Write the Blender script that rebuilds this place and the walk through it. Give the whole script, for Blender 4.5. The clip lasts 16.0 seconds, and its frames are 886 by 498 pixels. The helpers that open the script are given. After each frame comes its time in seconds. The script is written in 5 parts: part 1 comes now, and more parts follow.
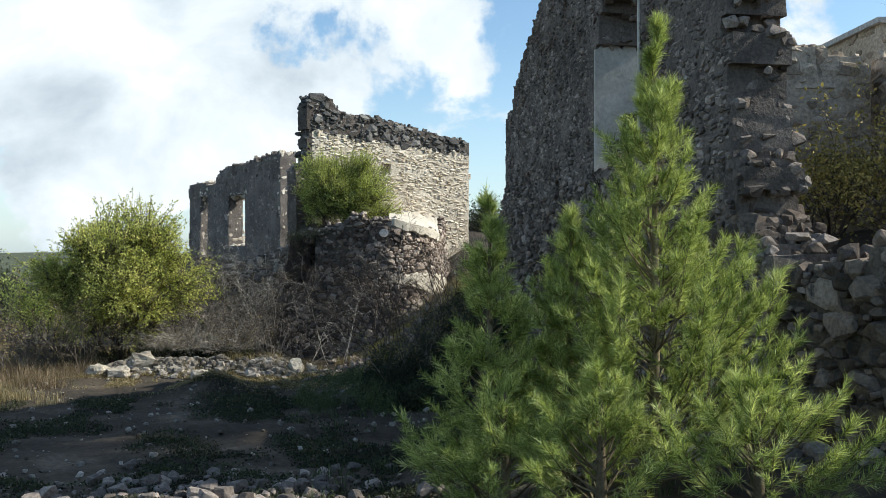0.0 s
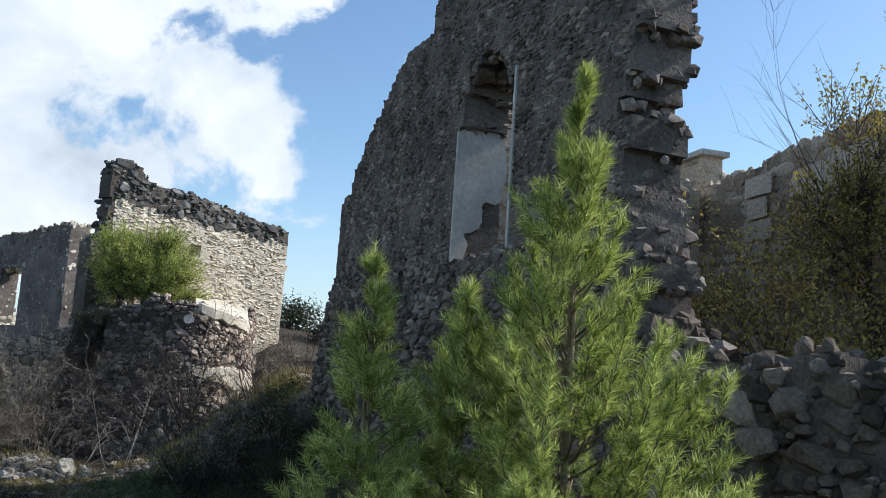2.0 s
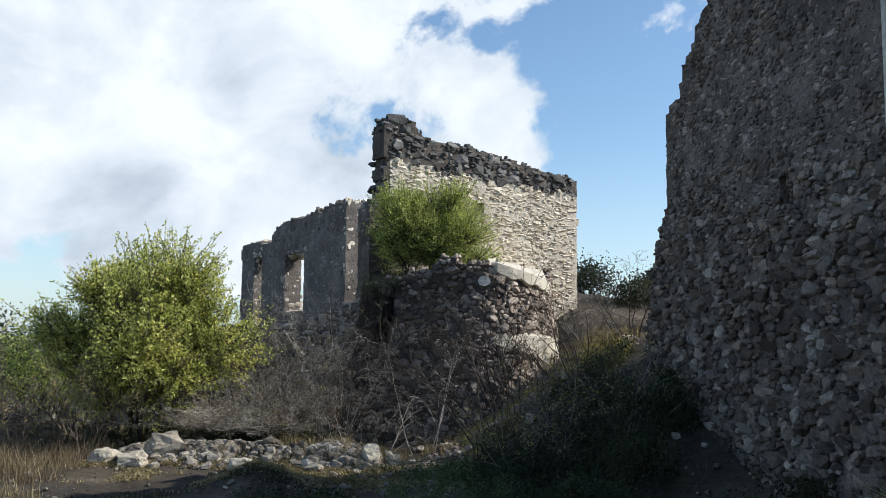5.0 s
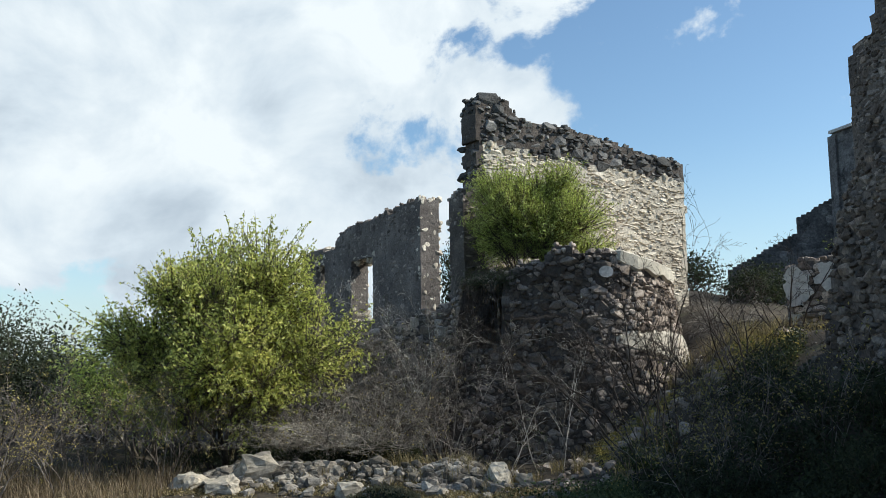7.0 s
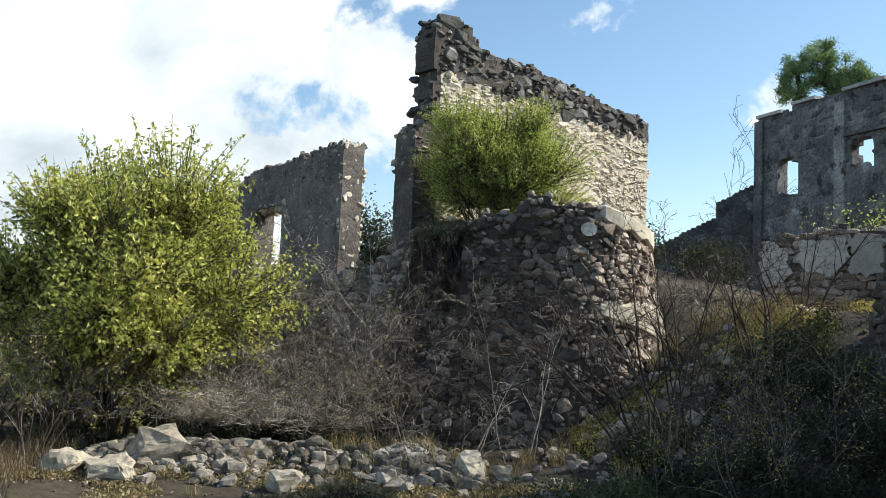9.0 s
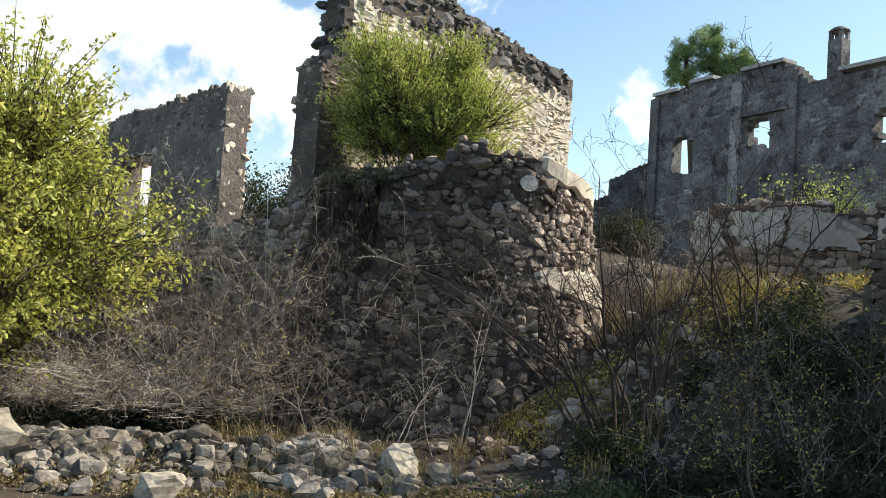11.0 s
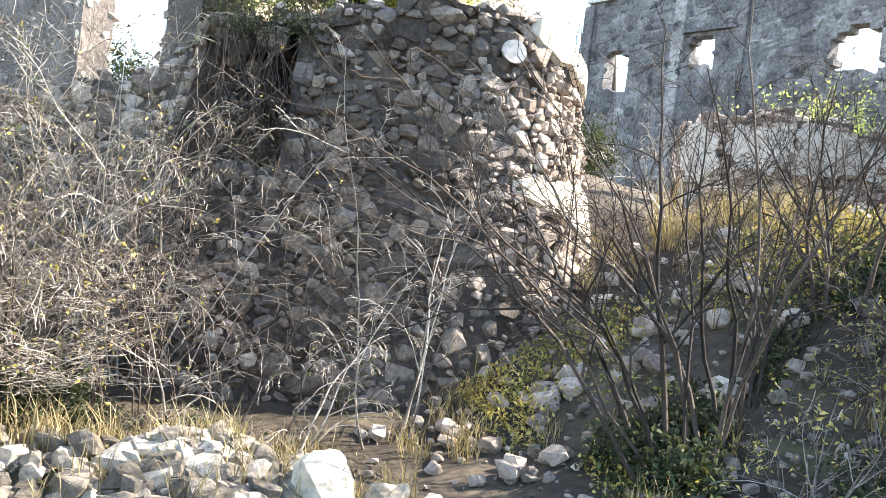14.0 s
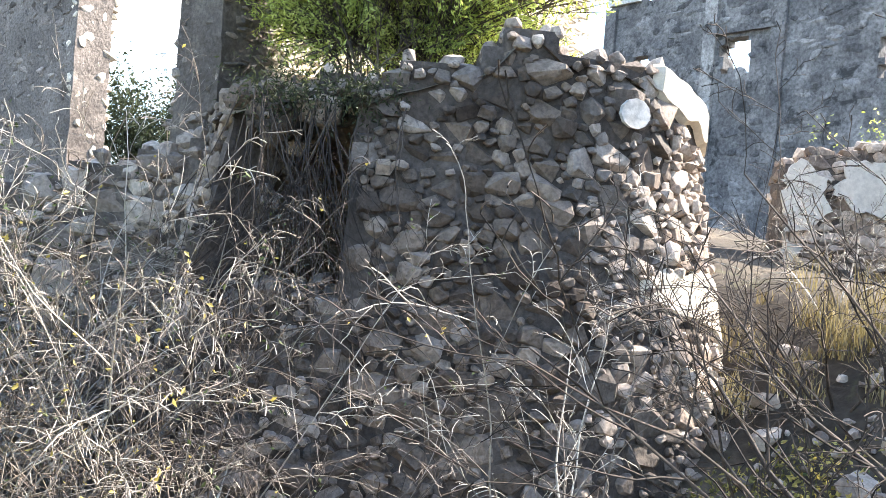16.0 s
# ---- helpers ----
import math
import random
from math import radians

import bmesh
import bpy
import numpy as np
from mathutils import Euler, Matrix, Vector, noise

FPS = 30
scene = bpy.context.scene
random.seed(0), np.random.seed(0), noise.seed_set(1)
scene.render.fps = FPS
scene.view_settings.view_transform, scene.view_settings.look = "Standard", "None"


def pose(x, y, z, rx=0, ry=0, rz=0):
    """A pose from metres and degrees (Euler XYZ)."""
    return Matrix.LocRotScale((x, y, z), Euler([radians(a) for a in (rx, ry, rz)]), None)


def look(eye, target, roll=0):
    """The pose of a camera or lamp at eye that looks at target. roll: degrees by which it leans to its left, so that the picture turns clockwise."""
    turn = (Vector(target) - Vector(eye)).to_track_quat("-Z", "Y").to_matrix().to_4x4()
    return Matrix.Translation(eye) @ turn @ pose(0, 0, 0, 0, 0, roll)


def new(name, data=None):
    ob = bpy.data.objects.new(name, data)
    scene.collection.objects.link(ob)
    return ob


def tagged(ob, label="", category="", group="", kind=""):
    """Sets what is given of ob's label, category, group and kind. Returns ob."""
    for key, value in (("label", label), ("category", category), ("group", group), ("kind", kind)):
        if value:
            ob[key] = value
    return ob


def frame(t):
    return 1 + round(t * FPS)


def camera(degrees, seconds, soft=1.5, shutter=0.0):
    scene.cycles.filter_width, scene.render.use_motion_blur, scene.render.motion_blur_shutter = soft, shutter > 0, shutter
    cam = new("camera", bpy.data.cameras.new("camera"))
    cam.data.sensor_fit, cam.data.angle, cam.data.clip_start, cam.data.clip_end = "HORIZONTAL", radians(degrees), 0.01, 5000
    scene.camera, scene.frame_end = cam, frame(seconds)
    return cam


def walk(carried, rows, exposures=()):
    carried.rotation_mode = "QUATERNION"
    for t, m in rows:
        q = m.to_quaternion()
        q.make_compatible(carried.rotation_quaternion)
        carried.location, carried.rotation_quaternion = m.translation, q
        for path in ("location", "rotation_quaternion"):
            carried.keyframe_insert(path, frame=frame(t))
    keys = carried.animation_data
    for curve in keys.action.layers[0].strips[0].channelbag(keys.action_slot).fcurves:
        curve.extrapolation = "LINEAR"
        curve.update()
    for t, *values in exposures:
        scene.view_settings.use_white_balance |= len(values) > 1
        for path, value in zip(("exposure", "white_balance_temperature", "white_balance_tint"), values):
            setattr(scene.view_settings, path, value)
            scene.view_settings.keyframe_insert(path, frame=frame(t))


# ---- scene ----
cam = camera(54.0, 16.0, soft=0.55)
METRES, EYE, TILT, LEAN, TURN = 20.0, 1.5, 0.0, 0.0, 0.0
ROWS = [
    (0.0, 0.0, 0.0, 0.0, 0.0, 0.0, -0.0),
    (0.5, -0.004, 0.0232, 0.0035, 0.14, 2.99, -0.96),
    (1.0, -0.0126, 0.0401, 0.0011, -9.45, 7.73, -1.9),
    (1.5, -0.0175, 0.0617, -0.0058, -13.55, 7.79, -2.94),
    (2.0, -0.0265, 0.0861, -0.0132, -13.62, 7.64, -3.88),
    (2.5, -0.0403, 0.1114, -0.0195, -11.12, 7.83, -3.46),
    (3.0, -0.0489, 0.1453, -0.0279, -7.2, 6.82, -2.44),
    (3.5, -0.0548, 0.1824, -0.0284, -6.29, 6.31, -2.87),
    (4.0, -0.0594, 0.2169, -0.0292, -6.12, 6.26, -3.76),
    (4.5, -0.0583, 0.25, -0.0347, -1.6, 5.95, 0.25),
    (5.0, -0.0679, 0.2736, -0.0356, 3.49, 5.67, -0.52),
    (7.5, -0.1683, 0.419, -0.0533, 6.43, 6.81, 0.65),
    (8.0, -0.1884, 0.4567, -0.0564, 6.06, 5.99, -1.11),
    (8.5, -0.2039, 0.4901, -0.056, -0.56, 5.14, -3.3),
    (9.0, -0.215, 0.5201, -0.0573, -1.96, 4.97, -2.47),
    (9.5, -0.2289, 0.5473, -0.0614, -2.13, 4.82, -2.13),
    (10.0, -0.2381, 0.5771, -0.0666, -8.16, 3.31, -2.47),
    (12.5, -0.2398, 0.7101, -0.0637, -13.12, 4.86, -5.36),
    (13.0, -0.2414, 0.7398, -0.0706, -18.47, 4.3, -5.86),
    (13.5, -0.2343, 0.7727, -0.0784, -20.5, 0.78, -7.31),
    (14.0, -0.2277, 0.8105, -0.0676, -17.88, -0.92, -7.27),
    (14.5, -0.2384, 0.8421, -0.0564, -10.86, -2.21, -4.14),
    (15.0, -0.2399, 0.8625, -0.0423, -10.45, -2.53, -3.25),
    (15.5, -0.238, 0.8905, -0.0448, -13.6, -2.0, -4.88),
    (16.0, -0.2381, 0.9145, -0.0271, -17.69, -0.93, -4.8),
]
walk(cam, [(t, pose(0, 0, EYE, TILT, LEAN, TURN) @ pose(METRES * x, METRES * y, METRES * z, 90 + pitch, roll, yaw)) for t, x, y, z, yaw, pitch, roll in ROWS],
     exposures=[(0.0, 0.2, 6150, 5), (1.0, -0.02, 5850, 6), (2.0, 0.12, 5900, 8), (5.0, 0.08, 6000, 8), (7.5, 0.0, 6000, 4), (9.0, 0.35, 6350, 5), (9.5, 0.25, 6300, 5), (10.0, 0.7, 6750, 7), (12.5, 0.3, 6750, 7), (13.0, 1.0, 6950, 12), (13.5, 2.3, 6700, 11), (14.0, 2.4, 6650, 11), (14.6, 2.0, 6450, 8), (15.2, 2.1, 6450, 9), (16.0, 2.3, 6450, 12)])

# ---- world, sun ----
SUN_AZ, SUN_EL = 84.0, 38.0          # degrees: azimuth clockwise from +y, elevation
sun_dir = Vector((math.sin(radians(SUN_AZ)) * math.cos(radians(SUN_EL)), math.cos(radians(SUN_AZ)) * math.cos(radians(SUN_EL)), math.sin(radians(SUN_EL))))
sun = new("sun", bpy.data.lights.new("sun", "SUN"))
sun.data.energy, sun.data.angle, sun.data.color = 5.0, radians(0.53), (1.0, 0.93, 0.82)
sun.matrix_world = look(sun_dir * 100, (0, 0, 0))


class Graph:
    """A short way to write node trees."""

    def __init__(self, tree):
        self.t = tree

    def node(self, kind, **values):
        n = self.t.nodes.new(kind)
        for k, v in values.items():
            if k.startswith("_"):
                n.inputs[k[1:].replace("_", " ")].default_value = v
            else:
                setattr(n, k, v)
        return n

    def link(self, a, b):
        self.t.links.new(a, b)

    def math(self, op, a, b=None, c=None, clamp=False):
        n = self.t.nodes.new("ShaderNodeMath")
        n.operation, n.use_clamp = op, clamp
        for i, v in enumerate((a, b, c)):
            if v is None:
                continue
            if isinstance(v, (int, float)):
                n.inputs[i].default_value = v
            else:
                self.link(v, n.inputs[i])
        return n.outputs[0]

    def span(self, v, a, b, lo=0.0, hi=1.0):
        n = self.t.nodes.new("ShaderNodeMapRange")
        n.interpolation_type = "SMOOTHSTEP"
        for i, x in enumerate((a, b, lo, hi)):
            n.inputs[i + 1].default_value = x
        self.link(v, n.inputs[0])
        return n.outputs[0]

    def noise(self, vec, scale, detail=6.0, rough=0.55, distort=0.0):
        n = self.t.nodes.new("ShaderNodeTexNoise")
        n.inputs["Scale"].default_value, n.inputs["Detail"].default_value = scale, detail
        n.inputs["Roughness"].default_value, n.inputs["Distortion"].default_value = rough, distort
        if vec is not None:
            self.link(vec, n.inputs["Vector"])
        return n.outputs[0]

    def mix(self, f, a, b, kind="MIX"):
        n = self.t.nodes.new("ShaderNodeMix")
        n.data_type, n.blend_type = "RGBA", kind
        for sock, v in ((n.inputs[0], f), (n.inputs[6], a), (n.inputs[7], b)):
            if isinstance(v, (int, float)):
                sock.default_value = v
            elif isinstance(v, tuple):
                sock.default_value = (*v, 1.0)
            else:
                self.link(v, sock)
        return n.outputs[2]

    def ramp(self, f, stops):
        n = self.t.nodes.new("ShaderNodeValToRGB")
        e = n.color_ramp.elements
        while len(e) < len(stops):
            e.new(0.5)
        for el, (p, c) in zip(e, stops):
            el.position, el.color = p, (*c, 1.0)
        self.link(f, n.inputs[0])
        return n.outputs[0]


world = bpy.data.worlds.new("world")
scene.world = world
world.use_nodes = True
world.node_tree.nodes.clear()
g = Graph(world.node_tree)
sky = g.node("ShaderNodeTexSky", sky_type="NISHITA", sun_disc=False, sun_elevation=radians(SUN_EL), sun_rotation=radians(SUN_AZ),
             air_density=1.0, dust_density=0.6, ozone_density=1.2)
way = g.node("ShaderNodeTexCoord").outputs["Generated"]
sep = g.node("ShaderNodeSeparateXYZ")
g.link(way, sep.inputs[0])
heading = g.math("MULTIPLY", g.math("ARCTAN2", sep.outputs[0], sep.outputs[1]), 57.2958)
rise = g.math("MULTIPLY", g.math("ARCSINE", sep.outputs[2]), 57.2958)
flat = g.node("ShaderNodeCombineXYZ")       # clouds laid out by heading and height, both in degrees / 10
g.link(g.math("MULTIPLY", heading, 0.1), flat.inputs[0])
g.link(g.math("MULTIPLY", rise, 0.115), flat.inputs[1])
puff = g.math("ADD", g.math("MULTIPLY", g.noise(flat.outputs[0], 1.0, 10.0, 0.58, 0.2), 0.8), g.math("MULTIPLY", g.noise(flat.outputs[0], 0.42, 2.0, 0.5, 0.4), 0.75))
puff = g.math("SUBTRACT", puff, 0.275)
mass = g.math("MULTIPLY", g.math("MULTIPLY", g.span(heading, 20.0, -17.0), g.span(heading, -75.0, -45.0)), g.math("MULTIPLY", g.span(rise, 0.0, 9.0), g.span(rise, 48.0, 26.0)))
bank = g.math("ADD", puff, g.math("MULTIPLY", mass, 0.34))
wisp = g.math("MULTIPLY", g.span(heading, 4.0, 12.0), g.span(rise, 20.0, 6.0, 0.0, 0.10))
cover = g.span(g.math("ADD", bank, wisp), 0.635, 0.705)
body = g.noise(flat.outputs[0], 1.1, 7.0, 0.55, 0.3)
cloud = g.ramp(g.math("ADD", body, g.math("MULTIPLY", rise, 0.004)), [(0.34, (0.52, 0.57, 0.63)), (0.50, (0.74, 0.78, 0.82)), (0.66, (0.96, 0.96, 0.95))])
far_haze = g.span(rise, 14.0, -1.0, 0.0, 0.5)
clear = g.mix(far_haze, g.mix(1.0, sky.outputs[0], (0.140, 0.147, 0.147), "MULTIPLY"), (0.62, 0.74, 0.86))
back = g.node("ShaderNodeBackground", _Strength=1.0)
g.link(g.mix(cover, clear, cloud), back.inputs[0])
g.link(back.outputs[0], g.node("ShaderNodeOutputWorld").inputs[0])

# ---- materials ----
def surface(name, cols, scale=2.0, grain=30.0, rough=0.9, bump=0.4, spread=0.35, stain=None, leafy=0.0, fine=0.35):
    """A weathered surface: cols over a broad noise, fine grain, a tone of its own for each piece, dark stains, relief."""
    m = bpy.data.materials.new(name)
    m.use_nodes = True
    m.node_tree.nodes.clear()
    g = Graph(m.node_tree)
    geo = g.node("ShaderNodeNewGeometry")
    own = g.math("FRACT", g.math("ADD", geo.outputs["Random Per Island"], g.node("ShaderNodeObjectInfo").outputs["Random"]))
    place = geo.outputs["Position"]
    broad = g.noise(place, scale, 5.0, 0.6)
    small = g.noise(place, grain, 6.0, 0.65)
    pick = g.math("ADD", g.math("MULTIPLY", broad, 0.75), g.math("MULTIPLY", own, 0.25))
    n = len(cols)
    col = g.ramp(pick, [(0.30 + 0.42 * i / max(1, n - 1), c) for i, c in enumerate(cols)])
    tone = g.math("ADD", g.math("MULTIPLY", own, spread), 1.0 - spread * 0.5)
    tone = g.math("MULTIPLY", tone, g.span(small, 0.25, 0.75, 1.0 - fine, 1.0 + fine))
    both = g.node("ShaderNodeCombineColor")
    for i in range(3):
        g.link(tone, both.inputs[i])
    col = g.mix(1.0, col, both.outputs[0], "MULTIPLY")
    if stain:
        where = g.span(g.noise(place, stain[1], 8.0, 0.7, 0.6), stain[2], stain[2] + 0.12)
        col = g.mix(where, col, stain[0])
    out = g.node("ShaderNodeOutputMaterial")
    bs = g.node("ShaderNodeBsdfPrincipled", _Roughness=rough)
    bs.inputs["Specular IOR Level"].default_value = 0.25
    g.link(col, bs.inputs["Base Color"])
    if bump:
        b = g.node("ShaderNodeBump", _Strength=bump, _Distance=0.03)
        g.link(g.math("ADD", g.math("MULTIPLY", small, 0.5), g.noise(place, grain * 0.3, 4.0)), b.inputs["Height"])
        g.link(b.outputs[0], bs.inputs["Normal"])
    if leafy:
        tr = g.node("ShaderNodeBsdfTranslucent")
        g.link(g.mix(0.6, col, (1.0, 1.0, 0.45), "MULTIPLY"), tr.inputs[0])
        ms = g.node("ShaderNodeMixShader", _Fac=leafy)
        g.link(bs.outputs[0], ms.inputs[1])
        g.link(tr.outputs[0], ms.inputs[2])
        g.link(ms.outputs[0], out.inputs[0])
    else:
        g.link(bs.outputs[0], out.inputs[0])
    return m


LICHEN = (0.055, 0.052, 0.050)
M_grey = surface("grey_limestone", [(0.098, 0.081, 0.069), (0.205, 0.171, 0.145), (0.36, 0.302, 0.254)], 1.6, 26, 0.92, 0.9, 0.45, (LICHEN, 5.0, 0.56))
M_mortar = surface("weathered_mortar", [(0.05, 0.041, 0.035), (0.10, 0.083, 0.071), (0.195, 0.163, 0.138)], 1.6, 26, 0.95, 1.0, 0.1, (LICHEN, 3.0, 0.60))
M_oldrender = surface("grey_old_wall_render", [(0.095, 0.08, 0.071), (0.19, 0.162, 0.141), (0.33, 0.285, 0.245)], 1.1, 22, 0.95, 1.0, 0.1, (LICHEN, 2.2, 0.57), fine=0.45)
M_pale = surface("pale_limestone", [(0.48, 0.405, 0.305), (0.65, 0.56, 0.44), (0.76, 0.68, 0.56)], 1.3, 24, 0.92, 0.6, 0.35, ((0.20, 0.17, 0.14), 4.0, 0.62))
M_palemortar = surface("lime_mortar", [(0.42, 0.355, 0.27), (0.58, 0.505, 0.40), (0.69, 0.615, 0.505)], 1.1, 20, 0.95, 0.8, 0.1, ((0.22, 0.18, 0.14), 3.0, 0.62))
M_dark = surface("dark_lichened_limestone", [(0.06, 0.058, 0.055), (0.135, 0.128, 0.12), (0.28, 0.262, 0.24)], 2.0, 26, 0.93, 0.7, 0.6)
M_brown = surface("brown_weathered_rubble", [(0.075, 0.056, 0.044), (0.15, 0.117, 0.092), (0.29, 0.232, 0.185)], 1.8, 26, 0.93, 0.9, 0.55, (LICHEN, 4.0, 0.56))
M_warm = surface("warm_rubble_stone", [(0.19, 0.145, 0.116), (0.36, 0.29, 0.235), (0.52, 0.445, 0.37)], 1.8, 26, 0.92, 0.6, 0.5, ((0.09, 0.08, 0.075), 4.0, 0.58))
M_rubble = surface("fallen_limestone", [(0.11, 0.093, 0.072), (0.235, 0.203, 0.163), (0.42, 0.375, 0.315)], 3.5, 26, 0.9, 0.9, 0.6, ((0.12, 0.105, 0.085), 4.0, 0.56))
M_plaster = surface("old_white_plaster", [(0.42, 0.39, 0.34), (0.55, 0.52, 0.46), (0.64, 0.61, 0.55)], 1.6, 14, 0.9, 0.4, 0.1, ((0.27, 0.24, 0.20), 2.6, 0.56), fine=0.16)
M_lime = surface("white_lime_render", [(0.45, 0.39, 0.31), (0.58, 0.52, 0.42), (0.67, 0.61, 0.51)], 1.6, 14, 0.9, 0.5, 0.1, ((0.36, 0.32, 0.27), 2.6, 0.58), fine=0.16)
M_greyplaster = surface("grey_weathered_plaster", [(0.065, 0.062, 0.062), (0.15, 0.142, 0.138), (0.32, 0.30, 0.28)], 0.9, 9, 0.93, 0.9, 0.25, ((0.045, 0.044, 0.043), 1.3, 0.53), fine=0.45)
M_ochre = surface("ochre_stained_wall", [(0.25, 0.195, 0.14), (0.41, 0.33, 0.245), (0.52, 0.44, 0.35)], 0.7, 14, 0.93, 0.6, 0.2, ((0.10, 0.085, 0.07), 1.2, 0.57))
M_ashlar = surface("cream_ashlar", [(0.42, 0.36, 0.28), (0.54, 0.48, 0.38)], 1.0, 16, 0.9, 0.4, 0.3, ((0.25, 0.20, 0.15), 2.0, 0.6))
M_soil = surface("dry_stony_soil", [(0.03, 0.024, 0.018), (0.078, 0.062, 0.045), (0.24, 0.194, 0.138)], 0.7, 12, 0.97, 0.8, 0.0, ((0.09, 0.085, 0.045), 0.8, 0.56))
M_bark = surface("grey_brown_bark", [(0.07, 0.055, 0.042), (0.13, 0.105, 0.08)], 3.0, 40, 0.95, 0.7, 0.3)
M_browntwig = surface("brown_bare_twigs", [(0.062, 0.05, 0.042), (0.155, 0.127, 0.107), (0.35, 0.30, 0.255)], 1.5, 40, 0.9, 0.0, 0.8)
M_pinebark = surface("young_pine_bark", [(0.13, 0.10, 0.06), (0.24, 0.19, 0.12)], 3.0, 40, 0.9, 0.4, 0.3)
M_twig = surface("bare_dry_twigs", [(0.13, 0.112, 0.092), (0.30, 0.263, 0.22), (0.56, 0.51, 0.435)], 1.5, 40, 0.9, 0.0, 0.8)
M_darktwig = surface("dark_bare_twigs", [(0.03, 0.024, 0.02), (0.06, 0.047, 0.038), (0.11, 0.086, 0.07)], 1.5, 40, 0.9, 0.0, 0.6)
M_leafgold = surface("yellow_green_leaves", [(0.24, 0.27, 0.08), (0.51, 0.54, 0.16), (0.79, 0.72, 0.28)], 1.2, 20, 0.45, 0.0, 0.7, leafy=0.5, fine=0.1)
M_leafolive = surface("olive_green_leaves", [(0.24, 0.30, 0.09), (0.46, 0.52, 0.16), (0.66, 0.68, 0.28)], 1.6, 20, 0.45, 0.0, 0.7, leafy=0.5, fine=0.1)
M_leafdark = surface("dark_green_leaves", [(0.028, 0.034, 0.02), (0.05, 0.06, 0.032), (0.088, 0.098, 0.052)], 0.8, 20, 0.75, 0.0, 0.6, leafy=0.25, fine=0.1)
M_needle = surface("young_pine_needles", [(0.15, 0.20, 0.055), (0.38, 0.45, 0.14), (0.74, 0.77, 0.38)], 4.0, 20, 0.4, 0.0, 0.8, leafy=0.45, fine=0.1)
M_pinefar = surface("dark_pine_needles", [(0.12, 0.18, 0.09), (0.24, 0.33, 0.15), (0.42, 0.52, 0.24)], 0.5, 20, 0.6, 0.0, 0.6, leafy=0.3, fine=0.1)
M_leafrust = surface("rust_and_green_leaves", [(0.24, 0.22, 0.075), (0.46, 0.38, 0.12), (0.62, 0.47, 0.17)], 1.0, 20, 0.6, 0.0, 0.7, leafy=0.3, fine=0.1)
M_dry = surface("dry_grass", [(0.16, 0.125, 0.06), (0.30, 0.24, 0.13), (0.42, 0.35, 0.21)], 0.9, 20, 0.9, 0.0, 0.6, leafy=0.25, fine=0.1)
M_drybrown = surface("brown_dry_grass", [(0.12, 0.085, 0.055), (0.24, 0.18, 0.115), (0.38, 0.30, 0.20)], 0.9, 20, 0.9, 0.0, 0.7, leafy=0.25, fine=0.1)
M_green = surface("grey_green_herb", [(0.05, 0.075, 0.03), (0.10, 0.13, 0.055), (0.17, 0.18, 0.09)], 1.0, 20, 0.8, 0.0, 0.6, leafy=0.2, fine=0.1)
M_scrub = surface("far_scrubland", [(0.05, 0.06, 0.035), (0.09, 0.10, 0.055), (0.15, 0.14, 0.09)], 0.06, 1.2, 0.95, 0.0, 0.0)
M_slab = surface("pale_roof_edge", [(0.40, 0.38, 0.35), (0.55, 0.53, 0.50)], 0.8, 12, 0.9, 0.4, 0.2)


# ---- mesh helpers ----
R = random.Random(11)
NR = np.random.RandomState(5)


def mesh_of(name, verts, faces, mat, smooth=False):
    me = bpy.data.meshes.new(name)
    me.from_pydata(verts, [], faces)
    me.materials.append(mat)
    if smooth:
        me.polygons.foreach_set("use_smooth", np.ones(len(me.polygons), bool))
    me.update()
    return me


def piece(name, verts, faces, mat, parent=None, label="", smooth=False):
    ob = new(name, mesh_of(name, verts, faces, mat, smooth))
    if parent is not None:
        ob.parent = parent
    return tagged(ob, label)


def thing(name, label, category, at=(0, 0, 0), group="", kind=""):
    ob = new(name)
    ob.location = at
    return tagged(ob, label, category, group, kind)


def under(ob, parent):
    """Parent ob while it stays where its own numbers put it in the world."""
    ob.parent = parent
    ob.matrix_parent_inverse = Matrix.Translation(parent.location).inverted()
    return ob


def smooth(a, b, v):
    t = min(1.0, max(0.0, (v - a) / (b - a)))
    return t * t * (3 - 2 * t)


def lerp_table(table, v):
    if v <= table[0][0]:
        return table[0][1]
    for (a, p), (b, q) in zip(table, table[1:]):
        if v <= b:
            return p + (q - p) * (v - a) / (b - a)
    return table[-1][1]


def wob(x, y, z=0.0, f=1.0):
    return noise.noise(Vector((x * f, y * f, z * f)))


# stones: a few broken shapes, squashed and turned for each place
def stone_shape(seed, square, n=20):
    rr = np.random.RandomState(seed)
    p = rr.normal(size=(n, 3))
    p /= np.linalg.norm(p, axis=1, keepdims=True)
    p = np.sign(p) * np.abs(p) ** square
    p *= rr.uniform(0.86, 1.04, (n, 1))
    p = (p - (p.max(0) + p.min(0)) / 2) / (p.max(0) - p.min(0))
    bm = bmesh.new()
    for q in p:
        bm.verts.new(q)
    hull = bmesh.ops.convex_hull(bm, input=bm.verts)
    bmesh.ops.delete(bm, geom=[v for v in hull["geom_interior"] if isinstance(v, bmesh.types.BMVert)], context="VERTS")
    bm.verts.index_update()
    bmesh.ops.recalc_face_normals(bm, faces=bm.faces)
    pts, faces = np.array([v.co[:] for v in bm.verts]), np.array([[v.index for v in f.verts] for f in bm.faces])
    bm.free()
    return pts, faces


